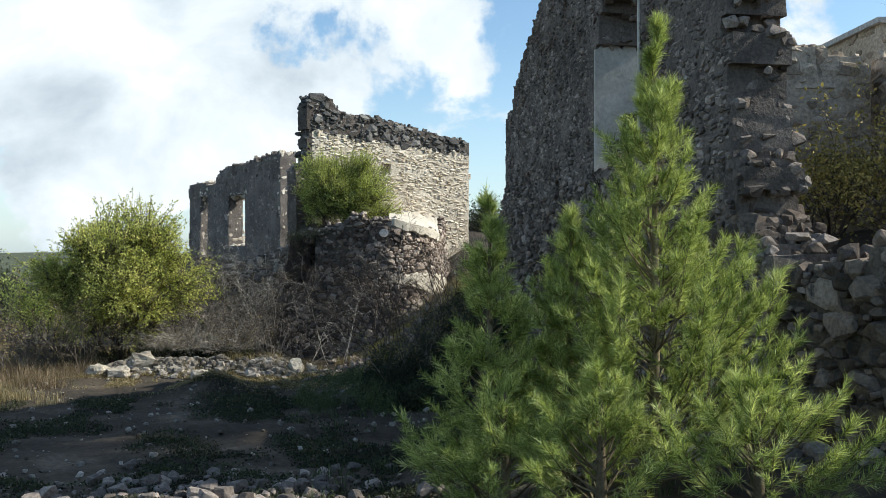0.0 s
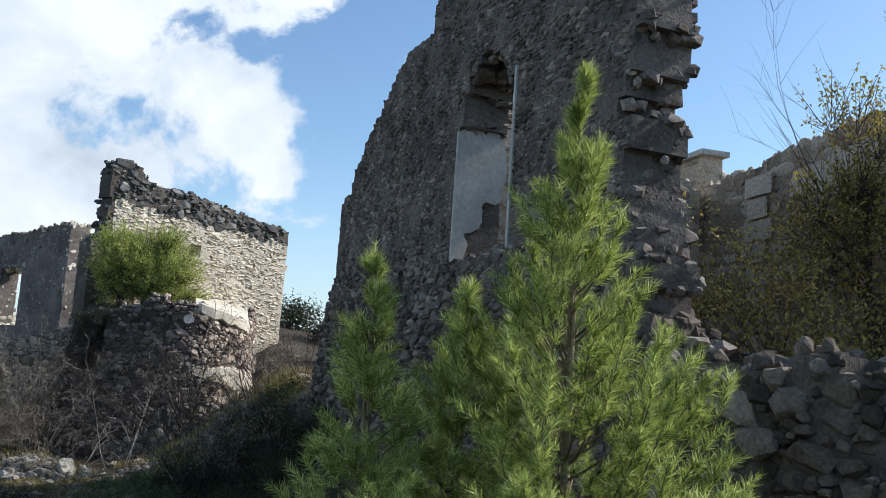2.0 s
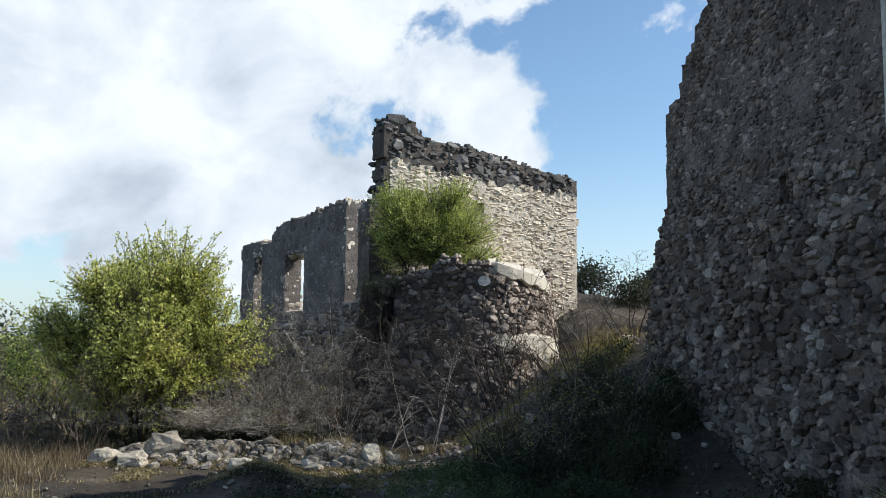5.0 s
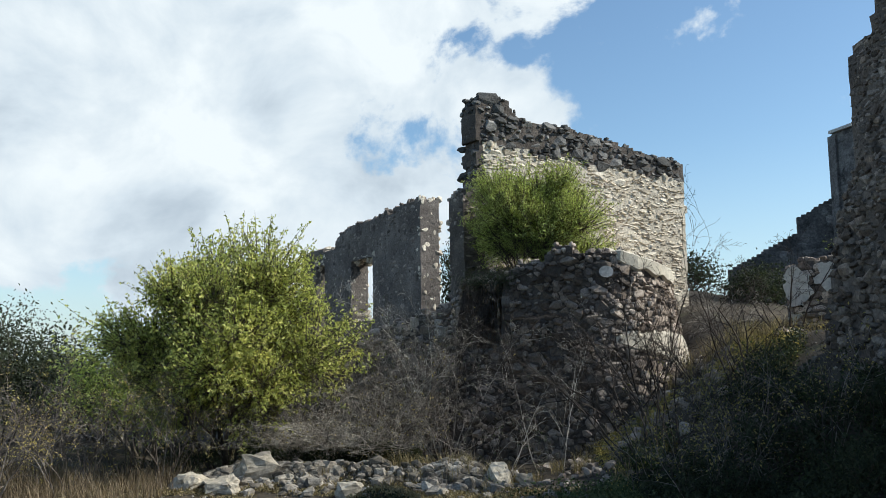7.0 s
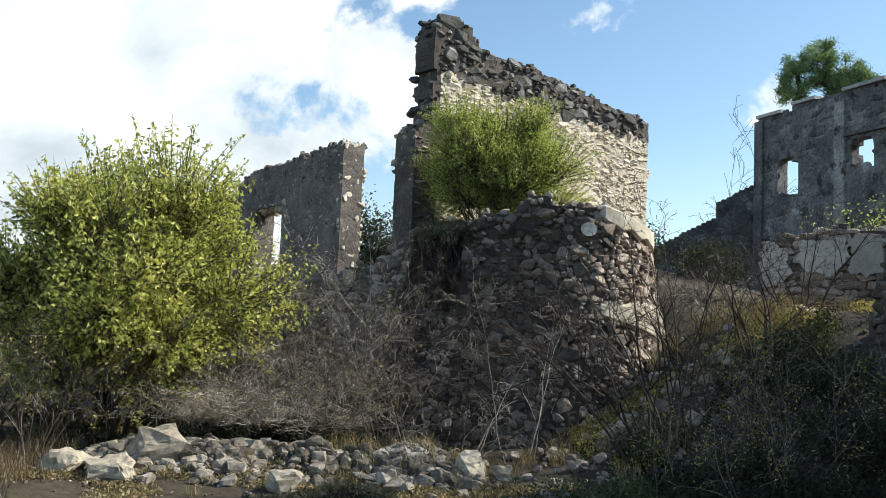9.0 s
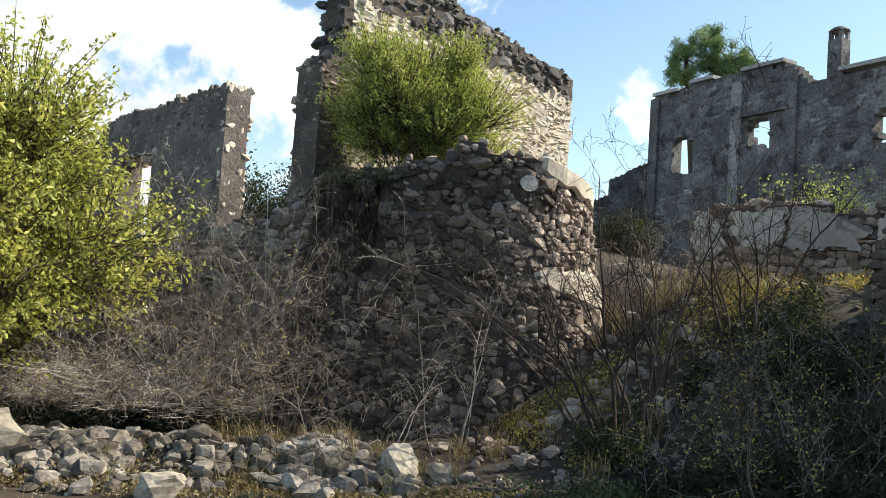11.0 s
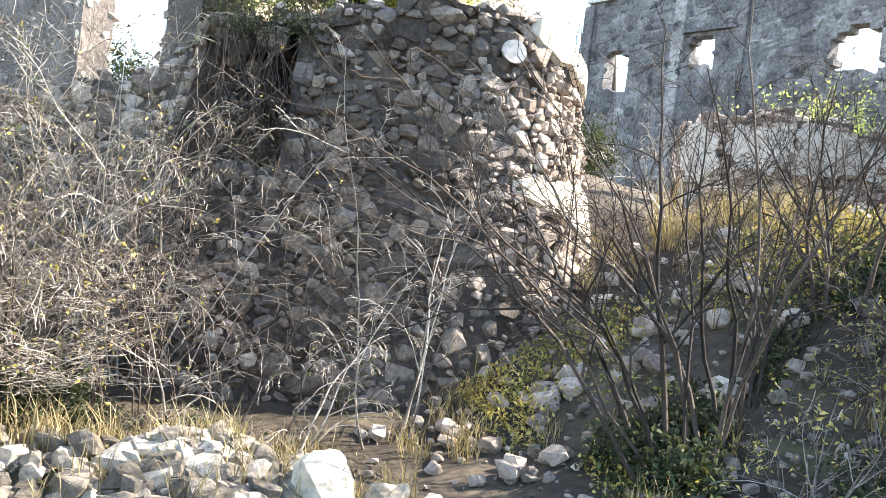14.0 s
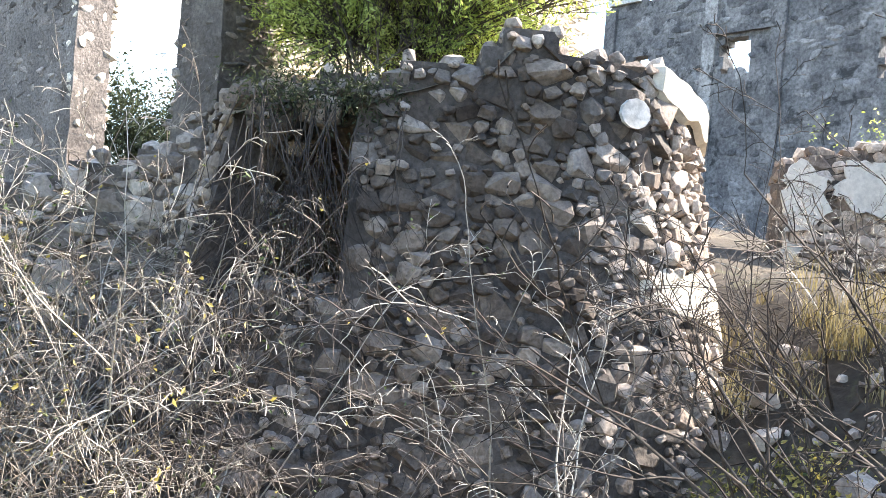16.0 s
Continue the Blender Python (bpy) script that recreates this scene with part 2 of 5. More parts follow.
SHAPES = [stone_shape(i, 0.58 + 0.08 * (i % 5), 16 + 2 * (i % 4)) for i in range(16)]
STONE_MESHES = {}


def stone_mesh(i, mat):
    key = (i, mat.name)
    if key not in STONE_MESHES:
        STONE_MESHES[key] = mesh_of("stone", SHAPES[i][0].tolist(), SHAPES[i][1].tolist(), mat)
    return STONE_MESHES[key]


def lay_stones(stones, parent, mat, singles=300, name="stone"):
    """stones: (matrix, score). The ones of lowest score become objects of their own, the others one joined part."""
    stones = sorted(stones, key=lambda s: s[1])
    for k, (m, _) in enumerate(stones[:singles]):
        ob = new(name, stone_mesh(k % 16, mat))
        ob.parent = parent
        ob.matrix_parent_inverse = Matrix.Translation(parent.location).inverted()
        ob.matrix_basis = m
    rest = stones[singles:]
    if rest:
        vs, fs = [], []
        base = 0
        for k, (m, _) in enumerate(rest):
            p, f = SHAPES[k % 16]
            a = np.array(m)
            vs.append(p @ a[:3, :3].T + a[:3, 3])
            fs.append(f + base)
            base += len(p)
        ob = piece("stonework", np.concatenate(vs).tolist(), np.concatenate(fs).tolist(), mat)
        under(ob, parent)
        tagged(ob, kind="stuff")


def tube(V, F, path, radii, sides=5):
    base = len(V)
    n = len(path)
    for i, (p, r) in enumerate(zip(path, radii)):
        d = (path[min(i + 1, n - 1)] - path[max(i - 1, 0)])
        d = d.normalized() if d.length > 1e-6 else Vector((0, 0, 1))
        a = d.orthogonal().normalized()
        b = d.cross(a)
        for k in range(sides):
            w = 2 * math.pi * k / sides
            V.append(p + (a * math.cos(w) + b * math.sin(w)) * r)
    for i in range(n - 1):
        for k in range(sides):
            k2 = (k + 1) % sides
            F.append((base + i * sides + k, base + i * sides + k2, base + (i + 1) * sides + k2, base + (i + 1) * sides + k))


def leaf_mesh(points, size, rr, flat=0.0, aspect=0.5):
    """Pointed leaves, two triangles each, folded at the midrib."""
    pts = np.asarray(points, float)
    n = len(pts)
    d = rr.normal(size=(n, 3))
    d[:, 2] -= flat
    d /= np.linalg.norm(d, axis=1, keepdims=True)
    s = rr.normal(size=(n, 3))
    s -= (s * d).sum(1, keepdims=True) * d
    s /= np.linalg.norm(s, axis=1, keepdims=True)
    ln = size * rr.uniform(0.6, 1.3, (n, 1))
    up = np.cross(d, s) * ln * 0.15
    v = np.stack([pts, pts + d * ln * 0.5 + s * ln * aspect * 0.5 + up, pts + d * ln, pts + d * ln * 0.5 - s * ln * aspect * 0.5 + up], 1).reshape(-1, 3)
    b = np.arange(n)[:, None] * 4
    return v.tolist(), np.concatenate([b + np.array([[0, 1, 2]]), b + np.array([[0, 2, 3]])]).tolist()


def branch(V, F, tips, p, d, length, r, depth, rr, kids=3, bend=0.35, sides=4, up=0.1, spread=0.7, steps=4, low=0.3):
    path, radii = [p.copy()], [r]
    q, dd = p.copy(), d.normalized()
    marks = []
    for i in range(steps):
        dd = (dd + Vector((rr.uniform(-1, 1), rr.uniform(-1, 1), rr.uniform(-1, 1) + up)) * bend * 0.5).normalized()
        q = q + dd * length / steps
        path.append(q.copy())
        radii.append(max(r * (1 - 0.75 * (i + 1) / steps), r * 0.2))
        marks.append((q.copy(), dd.copy(), radii[-1], (i + 1) / steps))
    tube(V, F, path, radii, sides)
    if depth == 0:
        tips.extend(m[:2] for m in marks)
        return
    for k in range(kids):
        m = marks[min(steps - 1, int(max(low, rr.random()) * steps))]
        side = Vector((rr.uniform(-1, 1), rr.uniform(-1, 1), rr.uniform(-0.6, 1)))
        branch(V, F, tips, m[0], m[1] + side * spread, length * rr.uniform(0.5, 0.75), max(m[2] * 0.75, 0.003), depth - 1, rr, kids, bend, max(3, sides - 1), up, spread, max(3, steps - 1), low)


def spray(V, F, tips, p, d, length, r, depth, rr, sag=0.3, steps=9, wander=0.16, fork=0.85, open_=0.65, floor=-9.0):
    """An arching shoot with side shoots left and right, as dry shrubs have."""
    path, radii = [p.copy()], [r]
    q, dd = p.copy(), d.normalized()
    flip = 1
    for i in range(steps):
        f = (i + 1) / steps
        dd = (dd + Vector((rr.uniform(-1, 1), rr.uniform(-1, 1), rr.uniform(-1, 1))) * wander + Vector((0, 0, -sag * f / steps * 2))).normalized()
        if f > 0.3 and q.z < floor:
            dd.z = max(dd.z, 0.04 + 0.6 * (floor - q.z))
            dd.normalize()
        q = q + dd * length / steps
        path.append(q.copy())
        radii.append(max(r * (1 - 0.8 * f), 0.0022))
        if depth > 0 and f > 0.22 and rr.random() < fork:
            side = dd.cross(Vector((rr.uniform(-1, 1), rr.uniform(-1, 1), rr.uniform(-0.3, 1)))).normalized() * flip
            flip = -flip
            spray(V, F, tips, q, dd * 0.8 + side * open_, length * rr.uniform(0.3, 0.55) * (1.15 - 0.6 * f), radii[-1] * 0.7, depth - 1, rr, sag, max(4, steps - 3), wander * 1.15, fork * 0.9, open_, floor)
        if depth < 2:
            tips.append((q.copy(), dd.copy()))
    tube(V, F, path, radii, 4 if r > 0.012 else 3)

# ---- ground ----
FALL = [(-30, 0.6), (-8, 0.25), (0, 0.0), (2, -0.30), (4.3, -0.58), (8.4, -1.07), (11.5, -1.36), (14.2, -1.38), (16, -1.5), (19, -1.5), (24, -1.45), (40, -0.6), (60, 0.5), (200, 2.0)]


def ground_z(x, y):
    z = lerp_table(FALL, y)
    z += 0.4 * math.exp(-((x + 4.75) / 0.7) ** 2 - ((y - 18.15) / 0.6) ** 2)                                 # heap underfoot
    z += 2.2 * smooth(-2.7, 1.3, x) * smooth(17.0, 23.0, y + 0.5 * x)                                       # bank beside the round tower
    z += 0.45 * smooth(-1.0, 2.6, x) * smooth(1.0, 8.0, y) * smooth(22.0, 18.0, y)                            # foot of the tall wall
    z += 0.9 * smooth(3.4, 5.0, x) * smooth(24.0, 16.0, y) * smooth(2.0, 5.0, y)                             # floor level inside the house
    z += 0.35 * smooth(-9.5, -13.0, x) * smooth(30.0, 20.0, y)
    z += 1.6 * smooth(26.0, 33.0, y) * smooth(8.0, -4.0, x) * smooth(-22.0, -12.0, x)
    z -= 0.5 * math.exp(-((x + 6.1) / 1.5) ** 2 - ((y - 22.5) / 0.55) ** 2)                               # hollow under the twigs
    z += 0.24 * math.exp(-((y - 21.15) / 0.42) ** 2) * smooth(-8.4, -7.4, x) * smooth(-3.2, -4.2, x)         # bank of rubble
    down = smooth(-16.0, -130.0, x)
    z -= 17.0 * down
    r = math.hypot(x, y)
    z += smooth(260.0, 900.0, r) * (5.0 + 16.0 * wob(x, y, 3.0, 0.0022)) * (1.0 if x < 0 else 1.6)
    near = smooth(60.0, 15.0, r)
    z += 0.05 * wob(x, y, 0, 0.9) + 0.06 * near * wob(x, y, 2, 2.3) + 0.025 * near * wob(x, y, 5, 7.0)
    return z


def axis_steps(fine0, fine1, step, far):
    out, v, s = [], fine0, step
    while v > -far:
        s *= 1.28
        v -= s
        out.append(v)
    out = out[::-1] + list(np.arange(fine0, fine1, step))
    v, s = fine1, step
    while v < far:
        out.append(v)
        s *= 1.28
        v += s
    return out


xs, ys = axis_steps(-13, 7, 0.16, 2500), axis_steps(-2, 27, 0.16, 2500)
gv = [(x, y, ground_z(x, y)) for y in ys for x in xs]
w = len(xs)
gf = [(j * w + i, j * w + i + 1, (j + 1) * w + i + 1, (j + 1) * w + i) for j in range(len(ys) - 1) for i in range(w - 1)]
ground = piece("ground", gv, gf, M_soil, smooth=True)
ground.data.materials.append(M_scrub)
ground.data.polygons.foreach_set("material_index", [1 if math.hypot(gv[f[0]][0] + 4, gv[f[0]][1] - 12) > 45 else 0 for f in gf])
tagged(ground, "dry stony earth sloping gently down between ruined walls", "ground", kind="structure")

# ---- ruined rubble walls ----
class Line:
    """A straight wall line: s metres along it, depth behind its face, height z."""

    def __init__(self, p0, p1, side=1, lean=0.0):
        self.p = Vector((p0[0], p0[1], 0))
        d = Vector((p1[0] - p0[0], p1[1] - p0[1], 0))
        self.length = d.length
        self.u = d.normalized()
        self.n = Vector((self.u.y, -self.u.x, 0)) * side
        self.lean = lean

    def axes(self, s):
        return self.u, self.n

    def at(self, s, depth, z):
        q = self.p + self.u * s - self.n * (depth + self.lean * z)
        return Vector((q.x, q.y, z))


class Bend:
    """A wall line along a row of corners, with a batter below z = 1.6."""

    def __init__(self, pts, batter=0.2):
        self.pts = [Vector((x, y, 0)) for x, y in pts]
        self.cum = [0.0]
        for a, b in zip(self.pts, self.pts[1:]):
            self.cum.append(self.cum[-1] + (b - a).length)
        self.length, self.batter = self.cum[-1], batter
        self.norms = []
        for i in range(len(self.pts)):
            d = (self.pts[min(i + 1, len(self.pts) - 1)] - self.pts[max(i - 1, 0)]).normalized()
            self.norms.append(Vector((d.y, -d.x, 0)))

    def frame_at(self, s):
        s = min(max(s, 0.0), self.length - 1e-4)
        i = max(k for k in range(len(self.cum) - 1) if self.cum[k] <= s)
        f = (s - self.cum[i]) / (self.cum[i + 1] - self.cum[i])
        return self.pts[i].lerp(self.pts[i + 1], f), self.norms[i].lerp(self.norms[i + 1], f).normalized()

    def axes(self, s):
        n = self.frame_at(s)[1]
        return Vector((-n.y, n.x, 0)), n

    def at(self, s, depth, z):
        p, n = self.frame_at(s)
        q = p - n * (depth - self.batter * max(0.0, 1.6 - z))
        return Vector((q.x, q.y, z))


def pack(s0, s1, z0, z1, sw, sh, grow, rr):
    """Stones of many sizes thrown on a face, large ones first, each kept where it finds room."""
    out, grid = [], {}
    step = sw * 2.2 * (1.5 if grow else 1.0)
    area = (s1 - s0) * (z1 - z0)
    for f, tries in ((1.75, 0.8), (1.3, 2.0), (0.95, 3.2), (0.68, 4.0), (0.45, 4.0)):
        for _ in range(int(area / (sw * sh * f * f) * tries)):
            s, z = rr.uniform(s0, s1), rr.uniform(z0, z1)
            k = (grow(s, z) if grow else 1.0) * f
            w, h = sw * k * rr.uniform(0.75, 1.3), sh * k * rr.uniform(0.8, 1.25)
            a, b = int(s // step), int(z // step)
            clear = True
            for q in (a - 1, a, a + 1):
                for r in (b - 1, b, b + 1):
                    for s2, z2, w2, h2 in grid.get((q, r), ()):
                        if ((s - s2) / (w + w2)) ** 2 + ((z - z2) / (h + h2)) ** 2 < 0.205:
                            clear = False
                            break
                    if not clear:
                        break
                if not clear:
                    break
            if clear:
                grid.setdefault((a, b), []).append((s, z, w, h))
                out.append((s, z, w, h))
    return out


def ruin(name, label, line, inside, s0, s1, z0, z1, thick, size, mat, core, proud=0.035, cell=0.14, singles=300, focus=None, edge=True,
         kind="structure", category="wall", seed=1, gap=0.0, flatness=1.0, zone=None, tilt=0.22, mess=0.15, bare=None, packed=False, rim=1.0, core_end=None, grow=None, relief=None, face_in=0.025):
    """A rubble wall: a rough mortar core, stones on its face, in courses or packed at random, and loose ones along its broken edges."""
    rr = random.Random(seed)
    root = thing(name, label, category, tuple(line.at((s0 + s1) / 2, thick / 2, z0)), kind=kind)
    ni, nj = int((s1 - s0) / cell), int((z1 - z0) / cell)
    full = [[inside(s0 + (i + 0.5) * cell, z0 + (j + 0.5) * cell) for j in range(nj)] for i in range(ni)]

    def cellin(i, j):
        return 0 <= i < ni and 0 <= j < nj and full[i][j]
    V, F, idx = [], [], {}

    def vert(i, j, k):
        key = (i, j, k)
        if key not in idx:
            s, z = s0 + i * cell, z0 + j * cell
            p = line.at(s, thick if k else face_in, z)
            w1 = noise.noise_vector(p * 2.2) * 0.022 + noise.noise_vector(p * 7.0) * 0.014
            idx[key] = len(V)
            V.append(p + w1)
        return idx[key]
    rims = []
    for i in range(ni):
        for j in range(nj):
            if not full[i][j]:
                continue
            F.append((vert(i, j, 0), vert(i + 1, j, 0), vert(i + 1, j + 1, 0), vert(i, j + 1, 0)))
            F.append((vert(i, j, 1), vert(i, j + 1, 1), vert(i + 1, j + 1, 1), vert(i + 1, j, 1)))
            for di, dj, a, b in ((-1, 0, (i, j), (i, j + 1)), (1, 0, (i + 1, j + 1), (i + 1, j)), (0, -1, (i + 1, j), (i, j)), (0, 1, (i, j + 1), (i + 1, j + 1))):
                if not cellin(i + di, j + dj):
                    F.append((vert(*a, 0), vert(*b, 0), vert(*b, 1), vert(*a, 1)))
                    if j > 0 or dj >= 0:
                        rims.append((s0 + (i + 0.5 + di * 0.5) * cell, z0 + (j + 0.5 + dj * 0.5) * cell, di, dj))
    corepart = piece("mortar_core", V, F, core)
    if core_end:
        corepart.data.materials.append(core_end[0])
        at0 = line.at(0, 0, 0).dot(line.u)
        mids = [sum((V[k] for k in f), Vector()) / len(f) for f in F]
        corepart.data.polygons.foreach_set("material_index", [1 if core_end[1](m.dot(line.u) - at0, m.z) else 0 for m in mids])
    under(corepart, root)
    piles = {}
    sw, sh = size
    fc = focus or ((s0 + s1) / 2, (z0 + z1) / 2)

    def add(m, s, z, mt):
        piles.setdefault(mt.name, (mt, []))[1].append((m, abs(s - fc[0]) + abs(z - fc[1])))

    def stone_at(s, depth, z, w, h, d):
        u, n = line.axes(s)
        c = line.at(s, depth, z)
        rot = Matrix((u, -n, Vector((0, 0, 1)))).transposed().to_4x4()
        turn = Matrix.Rotation(rr.uniform(-tilt, tilt), 4, "Y") @ Matrix.Rotation(rr.uniform(-0.15, 0.15), 4, "X") @ Matrix.Rotation(rr.uniform(-0.15, 0.15), 4, "Z")
        return Matrix.Translation(c) @ rot @ turn @ Matrix.Diagonal((w, d, h, 1))
    if not packed:
        z = z0
        while z < z1:
            h = sh * rr.uniform(0.65, 1.4)
            s = s0 + rr.uniform(0, sw)
            while s < s1:
                w = sw * rr.uniform(0.55, 1.6)
                zz = z + h * 0.5 + 0.05 * wob(s, z, seed, 0.8) + rr.uniform(-mess, mess) * h
                i, j = int((s + w / 2 - s0) / cell), int((zz - z0) / cell)
                ends = cellin(int((s + w * 0.12 - s0) / cell), j) and cellin(int((s + w * 0.88 - s0) / cell), j)
                if cellin(i, j) and ends and rr.random() > gap:
                    dep = rr.uniform(0.12, 0.2) * flatness
                    off = dep * 0.5 - proud * rr.uniform(0.3, 1.5) * (relief(s, zz) if relief else 1.0)
                    m = stone_at(s + w / 2, off, zz, w * 1.16, h * rr.uniform(1.0, 1.3), dep)
                    mt = zone(s + w / 2, zz) if zone else mat
                    if mt is not None:
                        add(m, s + w / 2, zz, mt)
                s += w * 0.98
            z += h * 0.93
    if packed:
        for s, z, w, h in pack(s0, s1, z0, z1, sw, sh, grow, rr):
            i0, i1, j = int((s - w * 0.38 - s0) / cell), int((s + w * 0.38 - s0) / cell), int((z - z0) / cell)
            if not (cellin(i0, j) and cellin(i1, j)) or rr.random() < gap:
                continue
            if relief and relief(s, z) > 2.0:
                w, h = w * 0.75, h * 1.25
            dep = min(w, 0.24) * rr.uniform(0.8, 1.1) * flatness
            off = dep * 0.5 - proud * rr.uniform(0.1, 1.5) * (relief(s, z) if relief else 1.0)
            mt = zone(s, z) if zone else mat
            if mt is not None:
                add(stone_at(s, off, z, w * 1.08, h * 1.12, dep), s, z, mt)
    if edge:
        for s, z, di, dj in rims:
            if bare and bare(s, z):
                continue
            dep = rr.uniform(0, 0.12)
            while dep < thick:
                w = sw * rr.choice((rr.uniform(0.4, 0.8), rr.uniform(0.7, 1.0), rr.uniform(0.9, 1.6)))
                if rr.random() < 0.72:
                    w *= rim
                    m = stone_at(s - di * w * rr.uniform(0.4, 0.65) + rr.uniform(-0.03, 0.03), dep + w / 2, z - max(dj, 0) * 0.03 + rr.uniform(-0.1, 0.1), w, max(sh * rr.uniform(0.8, 1.5), w * rr.uniform(0.45, 0.8)), w * rr.uniform(0.8, 1.3))
                    add(m, s, z, (zone(s, z - 0.05) or mat) if zone else mat)
                dep += w * 0.9
    k = len(piles)
    for mt, pile in piles.values():
        lay_stones(pile, root, mt, singles // k)
    return root


def jag(s, z, amp=0.16, f=2.0, seed=0.0):
    return amp * wob(s, z, seed, f) + amp * 0.5 * wob(s, z, seed + 9, f * 2.7)


# tall wall of the house with one window
TALL = Line((1.35, 20.1), (3.2, 10.2))
TALL_TOP = [(-1.0, -0.3), (-0.6, 1.0), (-0.2, 2.3), (0.3, 2.85), (0.42, 4.5), (0.95, 4.6), (1.1, 5.0), (2.0, 5.75), (3.4, 6.55), (4.8, 6.9), (4.9, 7.25), (5.2, 7.2), (5.3, 7.0), (7.0, 7.3), (9.0, 7.5), (10.2, 7.2), (10.8, 6.6), (11.2, 6.0)]


def tall_inside(s, z):
    j = jag(s, z)
    if z > lerp_table(TALL_TOP, s) + j * 0.8:
        return False
    end = lerp_table([(-1, 11.2), (1.4, 11.2), (1.8, 10.6), (2.6, 10.5), (3.2, 10.35), (4.2, 10.4), (5.2, 10.5), (6.5, 10.2), (8, 9.5)], z) + j
    if s > end:
        return False
    if 6.15 < s < 7.85 and 2.8 < z < 4.75 + 0.25 * (s - 6.15):
        return False
    if (s - 6.95) ** 2 / 0.5 + (z - 5.0) ** 2 / 0.5 < 1.0 + j:
        return False
    return not (abs(s - 4.1) < 0.13 and abs(z - 2.55) < 0.2)


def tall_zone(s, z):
    # noise picks brown stones; extra ones low down paint the shade at the foot
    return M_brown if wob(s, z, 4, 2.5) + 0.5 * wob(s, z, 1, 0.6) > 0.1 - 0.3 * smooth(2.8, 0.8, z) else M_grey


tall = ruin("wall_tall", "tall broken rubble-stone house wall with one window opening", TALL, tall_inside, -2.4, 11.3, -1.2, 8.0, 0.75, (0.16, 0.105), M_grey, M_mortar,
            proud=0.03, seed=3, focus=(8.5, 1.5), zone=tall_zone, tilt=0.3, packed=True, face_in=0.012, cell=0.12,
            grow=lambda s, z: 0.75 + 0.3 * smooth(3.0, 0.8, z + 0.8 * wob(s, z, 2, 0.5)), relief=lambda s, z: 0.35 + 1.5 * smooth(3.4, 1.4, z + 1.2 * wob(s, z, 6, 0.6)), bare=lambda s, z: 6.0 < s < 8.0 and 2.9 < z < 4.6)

# upper wall above the round tower
UPPER = Line((-4.1, 26.4), (0.83, 29.85))
UP_TOP = [(-1.2, 3.0), (-0.6, 3.5), (-0.4, 3.8), (-0.1, 4.2), (-0.02, 5.9), (0.1, 6.1), (0.85, 6.08), (1.05, 5.8), (3.7, 5.5), (6.1, 5.12)]


def upper_inside(s, z):
    j = jag(s, z, 0.1, 2.5, 3)
    if z > lerp_table(UP_TOP, s) + j * 0.7 or s > 6.12 + 0.3 * j:
        return False
    if s < (0.0 if z > 4.1 else -0.38) + 0.5 * j:
        return False
    return not (abs(s - 2.75) < 0.17 and abs(z - 4.05) < 0.16)


def upper_zone(s, z):
    # left end in grey and dark stone: its turned-away shade put into the colour
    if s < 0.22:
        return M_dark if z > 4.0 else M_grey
    return M_dark if z > 5.05 - 0.06 * s + 0.1 * wob(s, z, 2, 1.5) else M_pale


# core goes dark behind the top band, and at the left end as painted shade
upper = ruin("wall_upper", "pale limestone upper house wall with a dark broken top", UPPER, upper_inside, -1.2, 6.3, 0.2, 6.5, 0.62, (0.24, 0.085), M_pale, M_palemortar,
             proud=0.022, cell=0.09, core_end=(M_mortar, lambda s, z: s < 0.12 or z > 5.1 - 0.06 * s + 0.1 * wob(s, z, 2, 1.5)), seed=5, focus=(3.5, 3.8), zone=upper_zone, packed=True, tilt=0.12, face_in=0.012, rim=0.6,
             grow=lambda s, z: 1.25 if z > 5.05 - 0.06 * s else 0.9, relief=lambda s, z: 2.4 if z > 5.05 - 0.06 * s else 1.0)

# wall with a window behind, seen past the tree
SIDE = Line((-6.5, 34.6), (-12.2, 42.8), side=-1)


def side_inside(s, z):
    j = jag(s, z, 0.12, 1.8, 6)
    top = lerp_table([(0, 5.3), (6.2, 5.1), (6.3, 5.0), (7.1, 4.75), (7.3, 4.45), (8.3, 4.45), (8.4, 4.65), (10.8, 4.75)], s)
    if z > top + 0.5 * j or s < 0.1 * j or s > 10.9 + j:
        return False
    if 3.7 < s < 5.5 and 1.6 < z < 3.85:
        return False
    return not (8.35 < s < 9.3 and z < 4.1)


# pale stone at the end and openings puts their sunlight into the colour
ruin("wall_side", "grey rubble wall with a window opening and a broken end", SIDE, side_inside, -0.2, 11.1, 0.2, 5.6, 0.68, (0.24, 0.16), M_grey, M_oldrender, cell=0.16, seed=8, focus=(1.0, 4.0), packed=True, proud=0.02, face_in=0.012, relief=lambda s, z: 0.3, gap=0.25, rim=0.8,
     zone=lambda s, z: M_pale if s < 0.2 or 3.55 < s < 5.65 and 1.5 < z < 4.0 or 8.2 < s < 9.4 else M_grey)

# round tower
arc = [(-1.95 + 1.75 * math.cos(radians(a)), 25.65 + 1.75 * math.sin(radians(a))) for a in range(-106, 1, 8)]
TOWER = Bend([(-4.45, 26.3), (-4.42, 25.3), (-4.38, 24.75), (-4.15, 24.5), (-3.4, 24.25)] + arc + [(-0.12, 26.6), (0.1, 28.6)])
TOWER_TOP = [(0.0, 1.8), (1.7, 1.88), (2.35, 1.98), (3.1, 2.14), (3.5, 2.28), (3.62, 2.5), (3.78, 2.5), (3.9, 2.36), (4.65, 2.3), (5.2, 2.2), (6.0, 2.05), (6.8, 1.95), (7.4, 2.0), (8.2, 2.1), (10.5, 2.6)]


